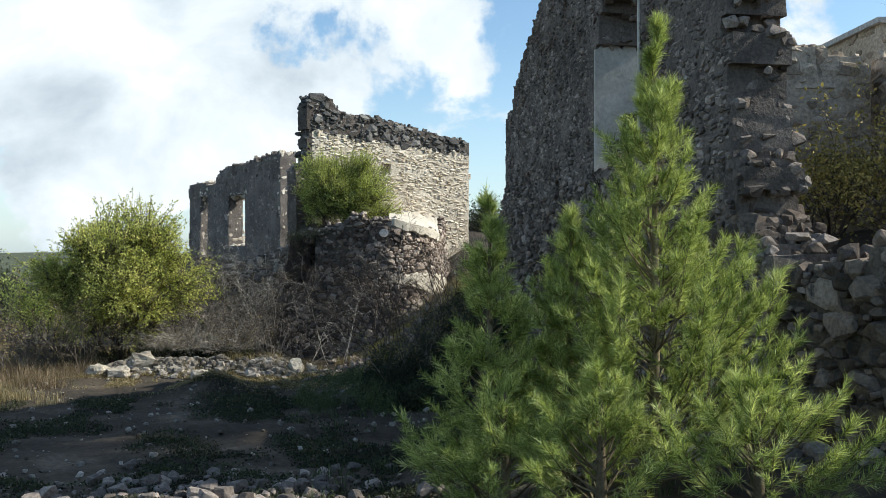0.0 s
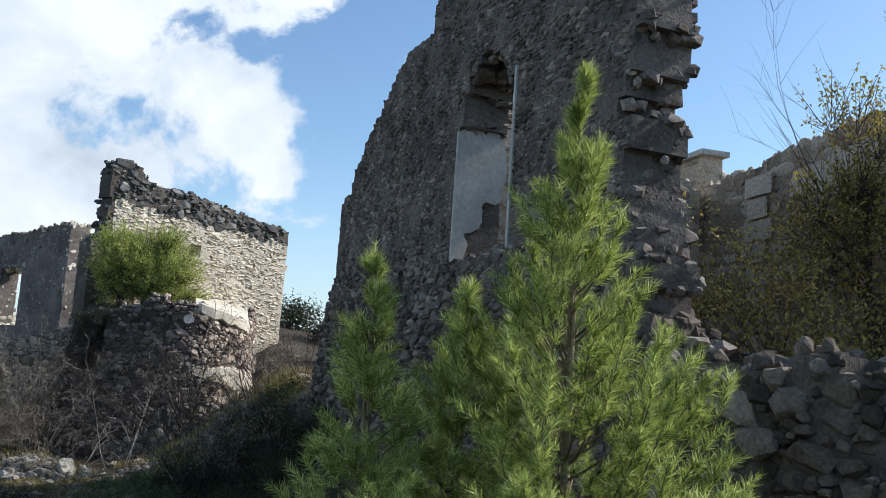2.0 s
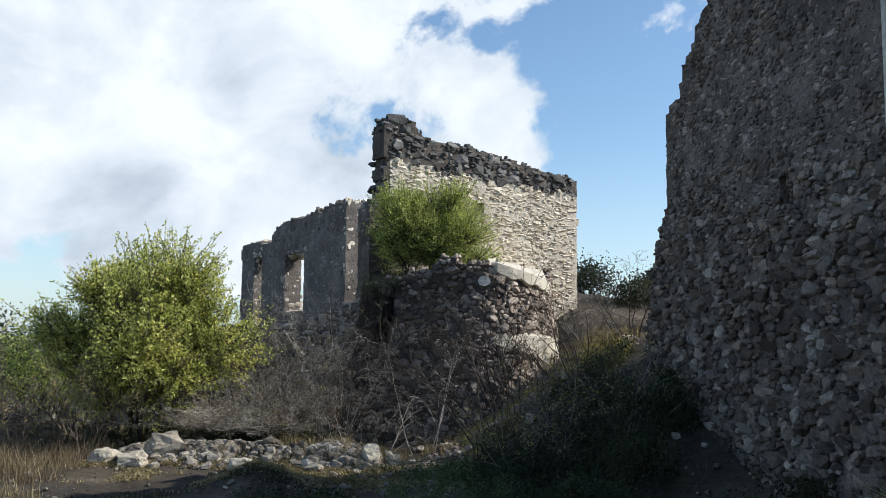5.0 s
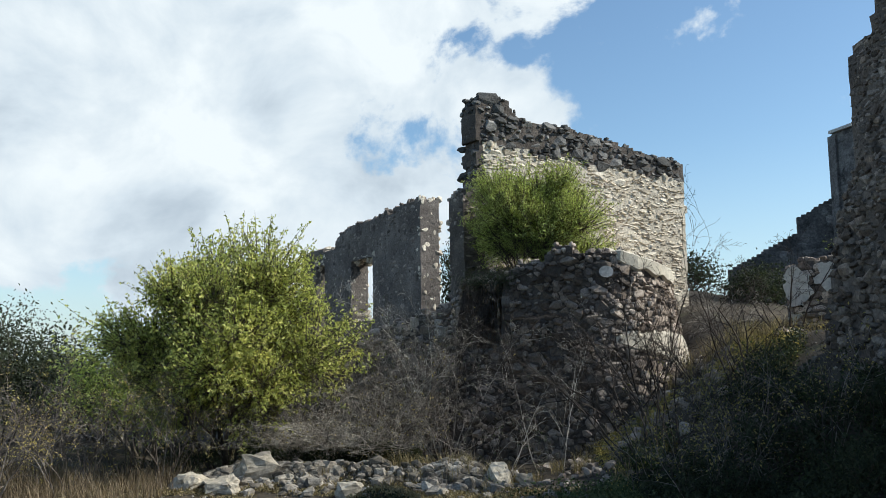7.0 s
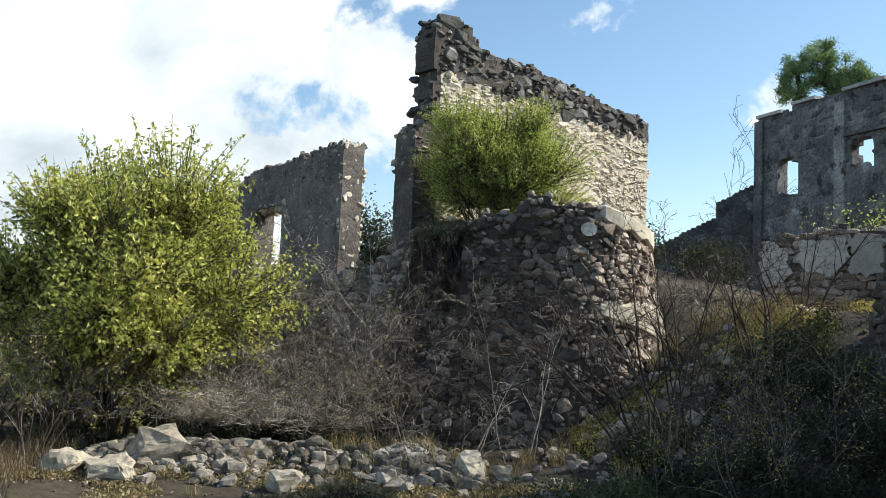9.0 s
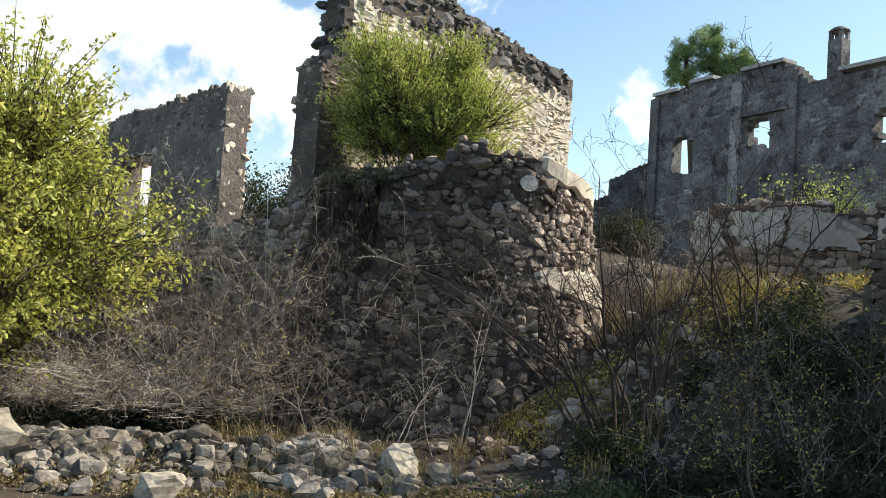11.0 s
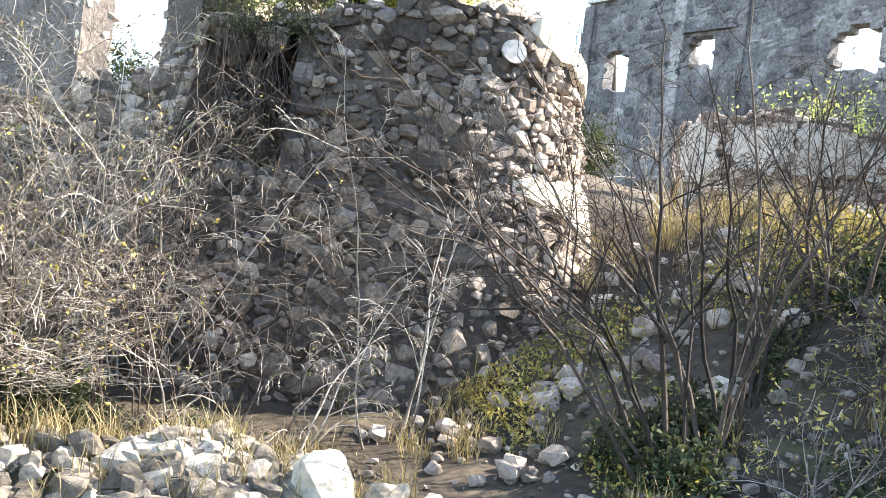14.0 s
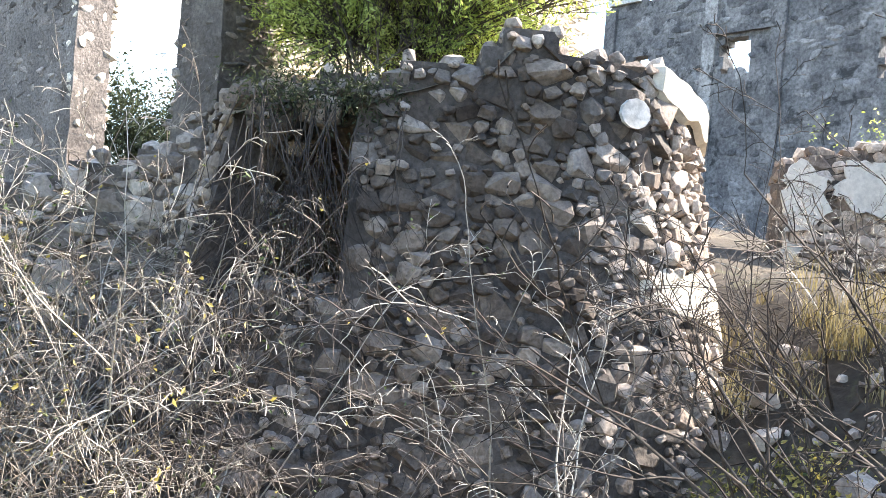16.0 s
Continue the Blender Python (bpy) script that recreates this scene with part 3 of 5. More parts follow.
def tower_inside(s, z):
    # hole cut in the face, standing in for shadow at the rounded left corner
    if 1.5 < s + 0.5 * jag(s, z) < 2.5 and 0.4 < z + jag(s, z, 0.2, 2.0, 4) < 1.68:
        return False
    return z < lerp_table(TOWER_TOP, s) + jag(s, z, 0.08, 2.2, 12)


PATCH_LO = [(4.6, 0.75), (4.95, 0.5), (5.4, 0.35), (6.0, 0.0), (6.6, -0.4), (7.6, -0.3)]
PATCH_HI = [(4.6, 0.7), (4.95, 0.8), (5.4, 0.85), (6.4, 0.8), (7.6, 0.7)]


def tower_zone(s, z):
    if 4.75 < s < 7.6 and z > lerp_table([(4.75, 2.08), (5.2, 1.95), (6.0, 1.8), (6.8, 1.7), (7.6, 1.7)], s) + 0.06 * wob(s, z, 8, 2.5):
        return None
    if lerp_table(PATCH_LO, s) < z < lerp_table(PATCH_HI, s):
        return None
    if s > 4.9:
        # sunward side all in the paler stone: part of its sunlight is colour
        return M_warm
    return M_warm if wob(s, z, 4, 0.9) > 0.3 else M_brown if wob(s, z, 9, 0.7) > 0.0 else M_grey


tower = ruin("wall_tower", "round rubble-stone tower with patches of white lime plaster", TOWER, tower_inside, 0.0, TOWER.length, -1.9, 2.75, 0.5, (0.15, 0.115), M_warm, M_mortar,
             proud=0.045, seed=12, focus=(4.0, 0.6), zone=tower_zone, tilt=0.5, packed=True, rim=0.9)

# terrace wall to the tower's other side
TERR = Line((-9.0, 26.9), (-4.4, 25.9))
ruin("wall_terrace", "low rubble terrace wall behind bare shrubs", TERR, lambda s, z: z < 0.2 + 0.3 * s + jag(s, z, 0.15), 0, 4.7, -1.9, 2.2, 0.6, (0.22, 0.15), M_warm, M_mortar, packed=True, seed=15, singles=120, focus=(3.5, 0))

# low broken wall joining the tall wall, large blocks
LOW = Line((3.25, 9.9), (5.2, 4.6))


def low_inside(s, z):
    top = lerp_table([(0, 2.0), (0.4, 1.7), (0.9, 1.25), (1.5, 1.3), (2.1, 1.5), (3.0, 1.4), (4.0, 1.3), (5.6, 1.2)], s)
    return z < top + jag(s, z, 0.12, 2, 20)


low = ruin("wall_low", "low broken wall of large rough limestone blocks", LOW, low_inside, 0, 5.6, -1.0, 2.2, 0.8, (0.2, 0.145), M_brown, M_mortar, proud=0.08, tilt=0.45, packed=True, seed=20, singles=300, focus=(2, 0.8), flatness=1.3)

# inner wall of the house, with ashlar corner blocks
INNER = Line((10.0, 21.3), (10.0, 4.0), side=1)


def inner_inside(s, z):
    return z < 6.15 + jag(s, z, 0.06, 1.5, 25) - 0.05 * abs(s - 8)


ruin("wall_inner", "ochre stained inner house wall with cream corner blocks", INNER, inner_inside, 0, 17.3, 0.0, 6.6, 0.6, (0.4, 0.22), M_ochre, M_ochre, proud=0.015, cell=0.12, rim=0.5, seed=25, singles=150, focus=(4, 4.5), gap=0.35)

# north wall of the house
NORTH = Line((2.2, 19.55), (10.6, 19.9))


def north_inside(s, z):
    return z < lerp_table([(0, 4.2), (1.5, 6.0), (3.0, 7.3), (4.6, 7.3), (5.6, 6.2), (8.9, 5.5)], s) + jag(s, z, 0.06, 1.5, 27)


north = ruin("wall_north", "brown stained house wall with peeling plaster", NORTH, north_inside, 0, 7.7, -0.3, 7.6, 0.6, (0.36, 0.2), M_ochre, M_ochre, proud=0.015, cell=0.2, seed=27, singles=100, focus=(4.5, 5), gap=0.4)

# next house along the lane, with a pale coping
EAST = Line((10.8, 28.0), (11.05, 21.9))
east = ruin("wall_east", "dark house wall with a pale stone coping", EAST, lambda s, z: z < 7.2, 0, 6.1, 0.0, 7.4, 0.6, (0.36, 0.2), M_ochre, M_ochre, proud=0.015, cell=0.2, seed=29, singles=60, focus=(5, 6), gap=0.4)

# far house with windows
FARW = Line((10.75, 48.33), (13.26, 41.56))


def far_inside(s, z):
    if z > lerp_table([(0, 10.15), (2.0, 10.2), (2.1, 10.35), (5.9, 10.3), (7.2, 10.15), (7.5, 9.7), (7.9, 9.35), (16, 9.5)], s) + jag(s, z, 0.12, 1.5, 30):
        return False
    s, z = s + jag(s, z, 0.14, 2.2, 31), z + jag(s, z, 0.14, 2.2, 32)
    if 1.15 < s < 2.35 and 6.6 < z < 8.0 or 5.1 < s < 6.15 and 7.1 < z < 8.3 or 10.5 < s < 12.1 and 6.6 < z < 8.0:
        return False
    return True


far = ruin("wall_far", "grey plastered ruined house wall with small windows", FARW, far_inside, 0, 16.0, -0.5, 10.6, 0.6, (0.5, 0.3), M_greyplaster, M_greyplaster, proud=0.0, cell=0.2, seed=30, singles=60, gap=0.5, edge=False, focus=(3, 8))

# broken plastered wall on the bank
LEDGE = Line((2.55, 27.4), (6.6, 25.6))
ruin("wall_ledge", "broken stub of wall with torn white plaster", LEDGE, lambda s, z: z < lerp_table([(0, 2.15), (0.8, 2.35), (1.6, 2.5), (2.6, 2.4), (4.4, 2.55)], s) + jag(s, z, 0.15, 2.5, 33), 0, 4.4, -0.6, 2.9, 0.6, (0.2, 0.13), M_warm, M_mortar, seed=33, singles=150, focus=(1, 1.5))

# ---- plants ----
def limb_mesh(name, V, F, mat, parent):
    return under(piece(name, V, F, mat, smooth=True), parent)


def pine(name, label, x, y, top, radius, seed, dense=1.0):
    """A young pine: whorls of rising branches, each twig set with long needles."""
    rr, nr = random.Random(seed), np.random.RandomState(seed)
    z0 = ground_z(x, y) - 0.05
    root = thing(name, label, "tree", (x, y, z0), group="young pines")
    V, F = [], []
    height = top - z0
    path = [Vector((x + 0.05 * wob(i, seed), y + 0.05 * wob(seed, i), z0 + height * i / 10)) for i in range(11)]
    tube(V, F, path, [0.055 * (1 - 0.93 * i / 10) + 0.004 for i in range(11)], 7)
    twigs = []
    z = z0 + 0.08
    while z < top - 0.05:
        f = (z - z0) / height
        reach = radius * (1 - f) ** 1.5 + 0.1
        for k in range(9 if f < 0.45 else 6 if f < 0.8 else 3):
            a = rr.uniform(0, 2 * math.pi)
            ln = reach * rr.choice((rr.uniform(0.4, 0.9), rr.uniform(0.8, 1.1)))
            d = Vector((math.cos(a), math.sin(a), 0.25 + 0.9 * f + 1.2 * smooth(0.7, 1.0, f)))
            p = Vector((x, y, z + rr.uniform(-0.06, 0.06)))
            pts = [p.copy()]
            n = max(3, int(ln / 0.16))
            dd = d.normalized()
            for i in range(n):
                dd = (dd + Vector((rr.uniform(-0.15, 0.15), rr.uniform(-0.15, 0.15), 0.10 + rr.uniform(-0.05, 0.1)))).normalized()
                p = p + dd * ln / n
                pts.append(p.copy())
                if i >= n * 0.15:
                    for sgn in (-1, 1):
                        if rr.random() < 0.8:
                            sd = (dd + Vector((-dd.y, dd.x, 0.25)) * sgn * rr.uniform(0.4, 1.1) + Vector((rr.uniform(-0.4, 0.4), rr.uniform(-0.4, 0.4), rr.uniform(-0.3, 0.5)))).normalized()
                            twigs.append((p.copy(), sd, rr.uniform(0.1, 0.26) * (1.0 - 0.55 * smooth(0.6, 0.95, f))))
            twigs.append((p.copy() - dd * 0.1, dd.copy(), rr.uniform(0.18, 0.3)))
            tube(V, F, pts, [max(0.003, 0.012 * (1 - 0.8 * i / n)) for i in range(n + 1)], 4)
        z += 0.16 if f < 0.75 else 0.15
    twigs.append((Vector((x, y, top - 0.25)), Vector((0, 0, 1)), 0.3))
    per = int(62 * dense)
    base, dirs = [], []
    for p, d, ln in twigs:
        tube(V, F, [p, p + d * ln], [0.004, 0.002], 3)
        u = nr.uniform(0.05, 1.0, (per, 1))
        base.append(np.array(p) + np.array(d) * ln * u)
        side = nr.normal(size=(per, 3))
        dv = np.array(d) * 1.0 + side / np.linalg.norm(side, axis=1, keepdims=True) * 0.92 + np.array((0, 0, 0.12))
        dirs.append(dv / np.linalg.norm(dv, axis=1, keepdims=True))
    b, d = np.concatenate(base), np.concatenate(dirs)
    n = len(b)
    ln = nr.uniform(0.06, 0.13, (n, 1))
    s = np.cross(d, nr.normal(size=(n, 3)))
    s /= np.linalg.norm(s, axis=1, keepdims=True)
    v = np.stack([b - s * 0.0027, b + s * 0.0027, b + d * ln], 1).reshape(-1, 3)
    limb_mesh("trunk", V, F, M_pinebark, root)
    under(piece("needles", v.tolist(), np.arange(n * 3).reshape(-1, 3).tolist(), M_needle), root)
    return root


def bushy_tree(name, label, x, y, z0, stems, height, lean, leaves, size, mat, seed, depth=3, kids=4, r0=0.05, spread=0.75, clump=0.13, squash=1.0, aspect=0.5, up=0.15, twig=M_bark, category="tree", group="", first=0.5):
    rr, nr = random.Random(seed), np.random.RandomState(seed)
    root = thing(name, label, category, (x, y, z0), group)
    V, F, tips = [], [], []
    for k in range(stems):
        a = 2 * math.pi * (k + rr.uniform(-0.3, 0.3)) / stems
        d = Vector((math.cos(a) * lean, math.sin(a) * lean * squash, 1.0))
        if r0 > 0.02:
            V, F = [], []
        branch(V, F, tips, Vector((x + 0.12 * math.cos(a), y + 0.12 * math.sin(a), z0 - 0.1)), d, height * first * rr.uniform(0.8, 1.15), r0 * rr.uniform(0.6, 1.0), depth, rr, kids, 0.35, 5, up, spread, 5)
        if r0 > 0.02:
            limb_mesh("stem", V, F, twig, root)
    if r0 <= 0.02:
        tagged(limb_mesh("twig", V, F, twig, root), kind="stuff")
    if leaves:
        t = np.array([tuple(p) for p, _ in tips])
        pick = t[nr.randint(0, len(t), leaves)]
        pts = pick + nr.normal(scale=clump, size=(leaves, 3))
        v, f = leaf_mesh(pts, size, nr, 0.4, aspect)
        under(piece("foliage", v, f, mat), root)
    return root


def bare_shrub(label, x, y, stems, length, lean, mat, seed, sag=0.5, toward=(0, 0), r0=0.013, depth=3, wander=0.16, leaves=0, leafmat=None, fork=0.85, base=0.25, floor=-9.0, rise=1.0, lift=-0.05):
    rr, nr = random.Random(seed), np.random.RandomState(seed)
    z0 = ground_z(x, y)
    root = thing("bare_shrub", label, "shrub", (x, y, z0), group="bare shrubs")
    tips = []
    for k in range(stems):
        a = rr.uniform(0, 2 * math.pi)
        d = Vector((math.cos(a) * lean + toward[0], math.sin(a) * lean + toward[1], rise))
        o = base * math.sqrt(rr.random())
        V, F = [], []
        spray(V, F, tips, Vector((x + o * math.cos(a), y + o * math.sin(a), z0 + lift)), d, length * rr.uniform(0.65, 1.15), r0 * rr.uniform(0.65, 1.15), depth, rr, sag, 10, wander, fork, 0.65, floor)
        limb_mesh("stem", V, F, mat, root)
    if leaves:
        t = np.array([tuple(p) for p, _ in tips])
        v, f = leaf_mesh(t[nr.randint(0, len(t), leaves)] + nr.normal(scale=0.03, size=(leaves, 3)), 0.035, nr, 0.3)
        under(piece("foliage", v, f, leafmat), root)
    return root


def blades(name, label, spots, mat, seed, height=0.3, per=26, width=0.007, radius=0.12, category="grass", droop=0.35):
    """Tufts of dry blades, joined."""
    nr = np.random.RandomState(seed)
    V, F = [], []
    for x, y, k in spots:
        z = ground_z(x, y)
        n = int(per * k)
        a, rad = nr.uniform(0, 2 * np.pi, n), radius * k * np.sqrt(nr.uniform(0, 1, n))
        px, py = x + rad * np.cos(a), y + rad * np.sin(a)
        h = height * k * nr.uniform(0.5, 1.25, n)
        la, lm = nr.uniform(0, 2 * np.pi, n), nr.uniform(0.1, 1.0, n) * droop
        for i in range(n):
            c, s = math.cos(la[i]), math.sin(la[i])
            b = len(V)
            m1, m2 = h[i] * lm[i] * 0.35, h[i] * lm[i]
            V += [(px[i] - s * width, py[i] + c * width, z - 0.02), (px[i] + s * width, py[i] - c * width, z - 0.02),
                  (px[i] + c * m1 + s * width * 0.7, py[i] + s * m1 - c * width * 0.7, z + h[i] * 0.6), (px[i] + c * m1 - s * width * 0.7, py[i] + s * m1 + c * width * 0.7, z + h[i] * 0.6),
                  (px[i] + c * m2, py[i] + s * m2, z + h[i])]
            F += [(b, b + 1, b + 2, b + 3), (b + 3, b + 2, b + 4)]
    return tagged(piece(name, V, F, mat), label, category, kind="stuff")


pine("young_pine", "tall young pine with long bright green needles", 1.9, 7.8, 3.48, 1.8, 41, 1.4)
pine("young_pine", "small young pine with soft green needles", 0.42, 7.85, 1.9, 0.85, 42, 1.15)
pine("young_pine", "young pine with long green needles beside a wall", 1.2, 8.2, 1.8, 1.05, 43, 1.1)
pine("young_pine", "low young pine with long green needles", 2.25, 6.2, 0.45, 1.15, 44, 1.1)
pine("young_pine", "low young pine with long green needles", 1.2, 6.6, 0.5, 1.0, 45, 1.1)
pine("young_pine", "low young pine with long green needles", 0.5, 7.0, 0.35, 0.85, 46, 1.0)


def crown(root, c, e, lobes, shoots, per, size, mat, twig, seed, aspect=0.5, up=0.6, length=(0.25, 0.6), jitter=0.04):
    """Leafy shoots that stand out of a few rounded lobes, with gaps between them."""
    nr = np.random.RandomState(seed)
    c, e = np.array(c), np.array(e)
    d = nr.normal(size=(lobes, 3))
    mid = d / np.linalg.norm(d, axis=1, keepdims=True) * nr.uniform(0.25, 0.78, (lobes, 1))
    rad = nr.uniform(0.18, 0.36, lobes)
    which = nr.randint(0, lobes, shoots)
    d = nr.normal(size=(shoots, 3))
    d /= np.linalg.norm(d, axis=1, keepdims=True)
    start = c + (mid[which] + d * rad[which][:, None] * nr.uniform(0.1, 1.0, (shoots, 1)) ** 0.6 * 0.8) * e
    way = d + mid[which] * 0.9 + np.array((0, 0, up)) + nr.normal(scale=0.25, size=(shoots, 3))
    way /= np.linalg.norm(way, axis=1, keepdims=True)
    ln = nr.uniform(*length, shoots)[:, None] * np.where(nr.uniform(size=(shoots, 1)) < 0.08, 1.6, 1.0)
    V, F = [], []
    for p, w, n in zip(start, way, ln[:, 0]):
        p, w = Vector(p), Vector(w)
        tube(V, F, [p - w * n * 0.6, p + w * n * 0.4, p + w * n], [0.007, 0.005, 0.002], 3)
    tagged(limb_mesh("twig", V, F, twig, root), kind="stuff")
    u = nr.uniform(0.0, 1.0, (shoots, per, 1))
    pts = start[:, None] + way[:, None] * ln[:, None] * u + nr.normal(scale=jitter, size=(shoots, per, 3)) * (1.3 - u)
    v, f = leaf_mesh(pts.reshape(-1, 3), size, nr, 0.3, aspect)
    under(piece("foliage", v, f, mat), root)


gold = bushy_tree("golden_tree", "spreading multi-stemmed tree with yellowing green leaves", -8.3, 22.3, ground_z(-8.3, 22.3), 9, 3.9, 0.5, 0, 0.07, M_leafgold, 50, depth=3, kids=4, r0=0.055, spread=0.7)
crown(gold, (-8.3, 22.2, 0.85), (2.35, 1.9, 2.0), 64, 3900, 20, 0.07, M_leafgold, M_bark, 507, up=0.7)
bush = bushy_tree("wall_bush", "round olive-green bush growing on the tower top", -3.15, 25.45, 1.9, 8, 1.9, 0.6, 0, 0.062, M_leafolive, 51, depth=3, kids=4, r0=0.03, spread=0.8, category="bush")
crown(bush, (-3.0, 25.6, 3.0), (1.8, 1.05, 1.35), 40, 3200, 26, 0.055, M_leafolive, M_bark, 501, aspect=0.3, up=0.9, length=(0.2, 0.5), jitter=0.03)

# thickets of bare twigs
TANGLE = "thicket of dry brown twigs before the ruined wall"
for i, (x, y, n, ln) in enumerate([(-6.6, 22.9, 10, 2.6), (-5.9, 22.9, 10, 2.3), (-5.6, 23.5, 9, 2.6), (-6.9, 23.5, 9, 2.8), (-7.3, 22.8, 8, 2.0), (-5.3, 23.1, 7, 1.8)]):
    bare_shrub(TANGLE, x, y, n, ln, 0.5, M_twig if i in (1, 4) else M_browntwig, 60 + i, sag=0.5, toward=(-0.05, -0.12), leaves=160, leafmat=M_leafrust)
for i, (x, y, n, ln, tw) in enumerate([(-6.3, 22.8, 10, 2.1, (0.2, -0.7)), (-5.7, 22.9, 6, 1.9, (0.1, -0.7)), (-7.0, 22.8, 8, 2.0, (-0.2, -0.7)), (-5.3, 23.0, 4, 1.6, (0.0, -0.4)), (-6.0, 22.7, 8, 1.9, (-0.3, -0.8))]):
    bare_shrub("arching pale dry twigs over the rubble", x, y, n, ln, 0.7, M_twig, 68 + i, sag=0.7, toward=tw, leaves=120, leafmat=M_leafrust, r0=0.014, floor=-0.4, lift=0.25)
for i, (x, y, tw) in enumerate([(-6.4, 22.8, (-1.1, -0.8)), (-6.1, 22.8, (1.0, -0.8)), (-5.5, 22.8, (-1.0, -0.8)), (-6.9, 22.8, (1.0, -0.9)), (-5.8, 22.8, (0.3, -1.1)), (-7.3, 22.7, (0.6, -0.9))]):
    bare_shrub("sweeping straw-pale twigs over a dark hollow", x, y, 9, 1.6, 0.45, M_twig, 250 + i, sag=0.75, toward=tw, r0=0.012, depth=2, wander=0.13, fork=0.98, floor=-0.9, rise=0.7, lift=0.65, base=0.3)
for i, (x, y, n, ln) in enumerate([(-4.6, 22.9, 9, 2.3), (-4.1, 22.8, 5, 1.7)]):
    bare_shrub("dark brown twigs standing before the round tower", x, y, n, ln, 0.35, M_browntwig, 75 + i, sag=0.2, wander=0.18, r0=0.011)
# added dark leaves paint the deep shade under the twigs and the golden tree
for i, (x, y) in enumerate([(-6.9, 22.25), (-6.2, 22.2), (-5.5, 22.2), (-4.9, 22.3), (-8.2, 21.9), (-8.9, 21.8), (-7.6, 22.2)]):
    bare_shrub("dark leafy filler standing in for shade below the bare twigs", x, y, 8, 0.8, 0.8, M_darktwig, 260 + i, sag=0.8, leaves=2200, leafmat=M_leafdark, depth=2, base=0.35)
for i, (x, y, ln) in enumerate([(-5.3, 24.6, 2.5), (-6.2, 24.8, 2.4), (-7.2, 25.2, 2.3), (-4.75, 24.0, 2.2)]):
    bare_shrub("grey twigs crowding the low terrace wall", x, y, 12, ln + 0.5, 0.4, M_twig, 55 + i, sag=0.2, leaves=300, leafmat=M_green)
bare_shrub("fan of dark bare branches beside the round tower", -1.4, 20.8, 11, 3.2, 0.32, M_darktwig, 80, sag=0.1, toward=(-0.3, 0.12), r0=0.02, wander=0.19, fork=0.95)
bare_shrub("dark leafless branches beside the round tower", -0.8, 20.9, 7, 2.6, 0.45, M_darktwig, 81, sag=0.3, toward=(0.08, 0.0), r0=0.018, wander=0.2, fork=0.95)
bare_shrub("grey twigs against the round tower", -2.75, 22.5, 5, 2.3, 0.4, M_twig, 82, sag=0.5, toward=(0.05, -0.1))
bare_shrub("low grey twigs against the round tower", -3.6, 22.2, 6, 1.2, 0.8, M_twig, 83, sag=1.0, leaves=150, leafmat=M_green)
bare_shrub("thin bare sapling on the earth bank", 0.2, 21.3, 7, 2.0, 0.4, M_darktwig, 85, sag=0.15, r0=0.018)
bare_shrub("thin bare sapling on the earth bank", 1.2, 22.6, 6, 1.5, 0.5, M_darktwig, 86, sag=0.15, r0=0.016)
bare_shrub("reddish bare shrub on the earth bank", 0.6, 24.2, 8, 1.2, 0.6, M_twig, 87, sag=0.5)
bare_shrub("reddish bare shrub on the earth bank", -0.2, 23.2, 7, 1.1, 0.7, M_darktwig, 88, sag=0.7)
for i, (x, y) in enumerate([(-9.6, 19.8), (-8.7, 20.7), (-10.8, 20.6), (-10.3, 18.6), (-11.8, 19.2), (-9.6, 21.4)]):
    bare_shrub("tall dry stems at the edge of the clearing", x, y, 9, 1.6 + 0.15 * (i % 3), 0.4, M_browntwig, 90 + i, sag=0.4, leaves=900, leafmat=M_leafrust)

# dark thicket further left, inner court trees, trees behind
for i, (x, y, h, n, mat) in enumerate([(-14.2, 25.2, 3.2, 7000, M_leafdark), (-12.2, 25.6, 2.4, 6000, M_leafdark), (-10.6, 24.2, 2.4, 6000, M_leafolive), (-17.0, 27.5, 4.0, 7000, M_leafdark), (-16.5, 23.0, 3.0, 6000, M_leafdark)]):
    bushy_tree("green_bush", "dense dark green bush at the clearing edge", x, y, ground_z(x, y), 7, h, 0.6, n, 0.09, mat, 90 + i, depth=2, kids=5, r0=0.04, clump=0.2, category="bush")
# dark bushes of the bank, set dense so their colour deepens the wall's shade
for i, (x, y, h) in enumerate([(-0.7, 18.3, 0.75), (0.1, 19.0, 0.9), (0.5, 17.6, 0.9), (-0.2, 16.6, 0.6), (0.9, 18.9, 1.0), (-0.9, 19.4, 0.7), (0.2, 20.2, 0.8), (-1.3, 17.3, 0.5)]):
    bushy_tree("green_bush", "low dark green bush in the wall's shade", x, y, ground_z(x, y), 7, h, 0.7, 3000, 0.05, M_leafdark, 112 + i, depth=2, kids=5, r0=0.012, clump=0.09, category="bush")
court = bushy_tree("court_tree", "tree with rusty and green leaves inside the ruined house", 8.7, 13.6, ground_z(8.7, 13.6), 7, 4.4, 0.5, 4500, 0.085, M_leafrust, 97, depth=3, kids=4, r0=0.06, clump=0.10)
crown(court, (8.7, 13.4, 4.2), (1.5, 1.4, 2.1), 22, 520, 12, 0.075, M_leafrust, M_bark, 503, up=0.5)
bushy_tree("court_tree", "small tree with sparse rusty leaves inside the ruined house", 7.6, 12.0, ground_z(7.6, 12.0), 6, 3.2, 0.5, 2500, 0.08, M_leafrust, 98, depth=3, kids=4, r0=0.05, clump=0.12)
bushy_tree("court_tree", "yellow-leaved bush inside the ruined house", 8.3, 18.6, ground_z(8.3, 18.0), 6, 2.8, 0.5, 4500, 0.085, M_leafrust, 99, depth=3, kids=4, r0=0.05, clump=0.12)
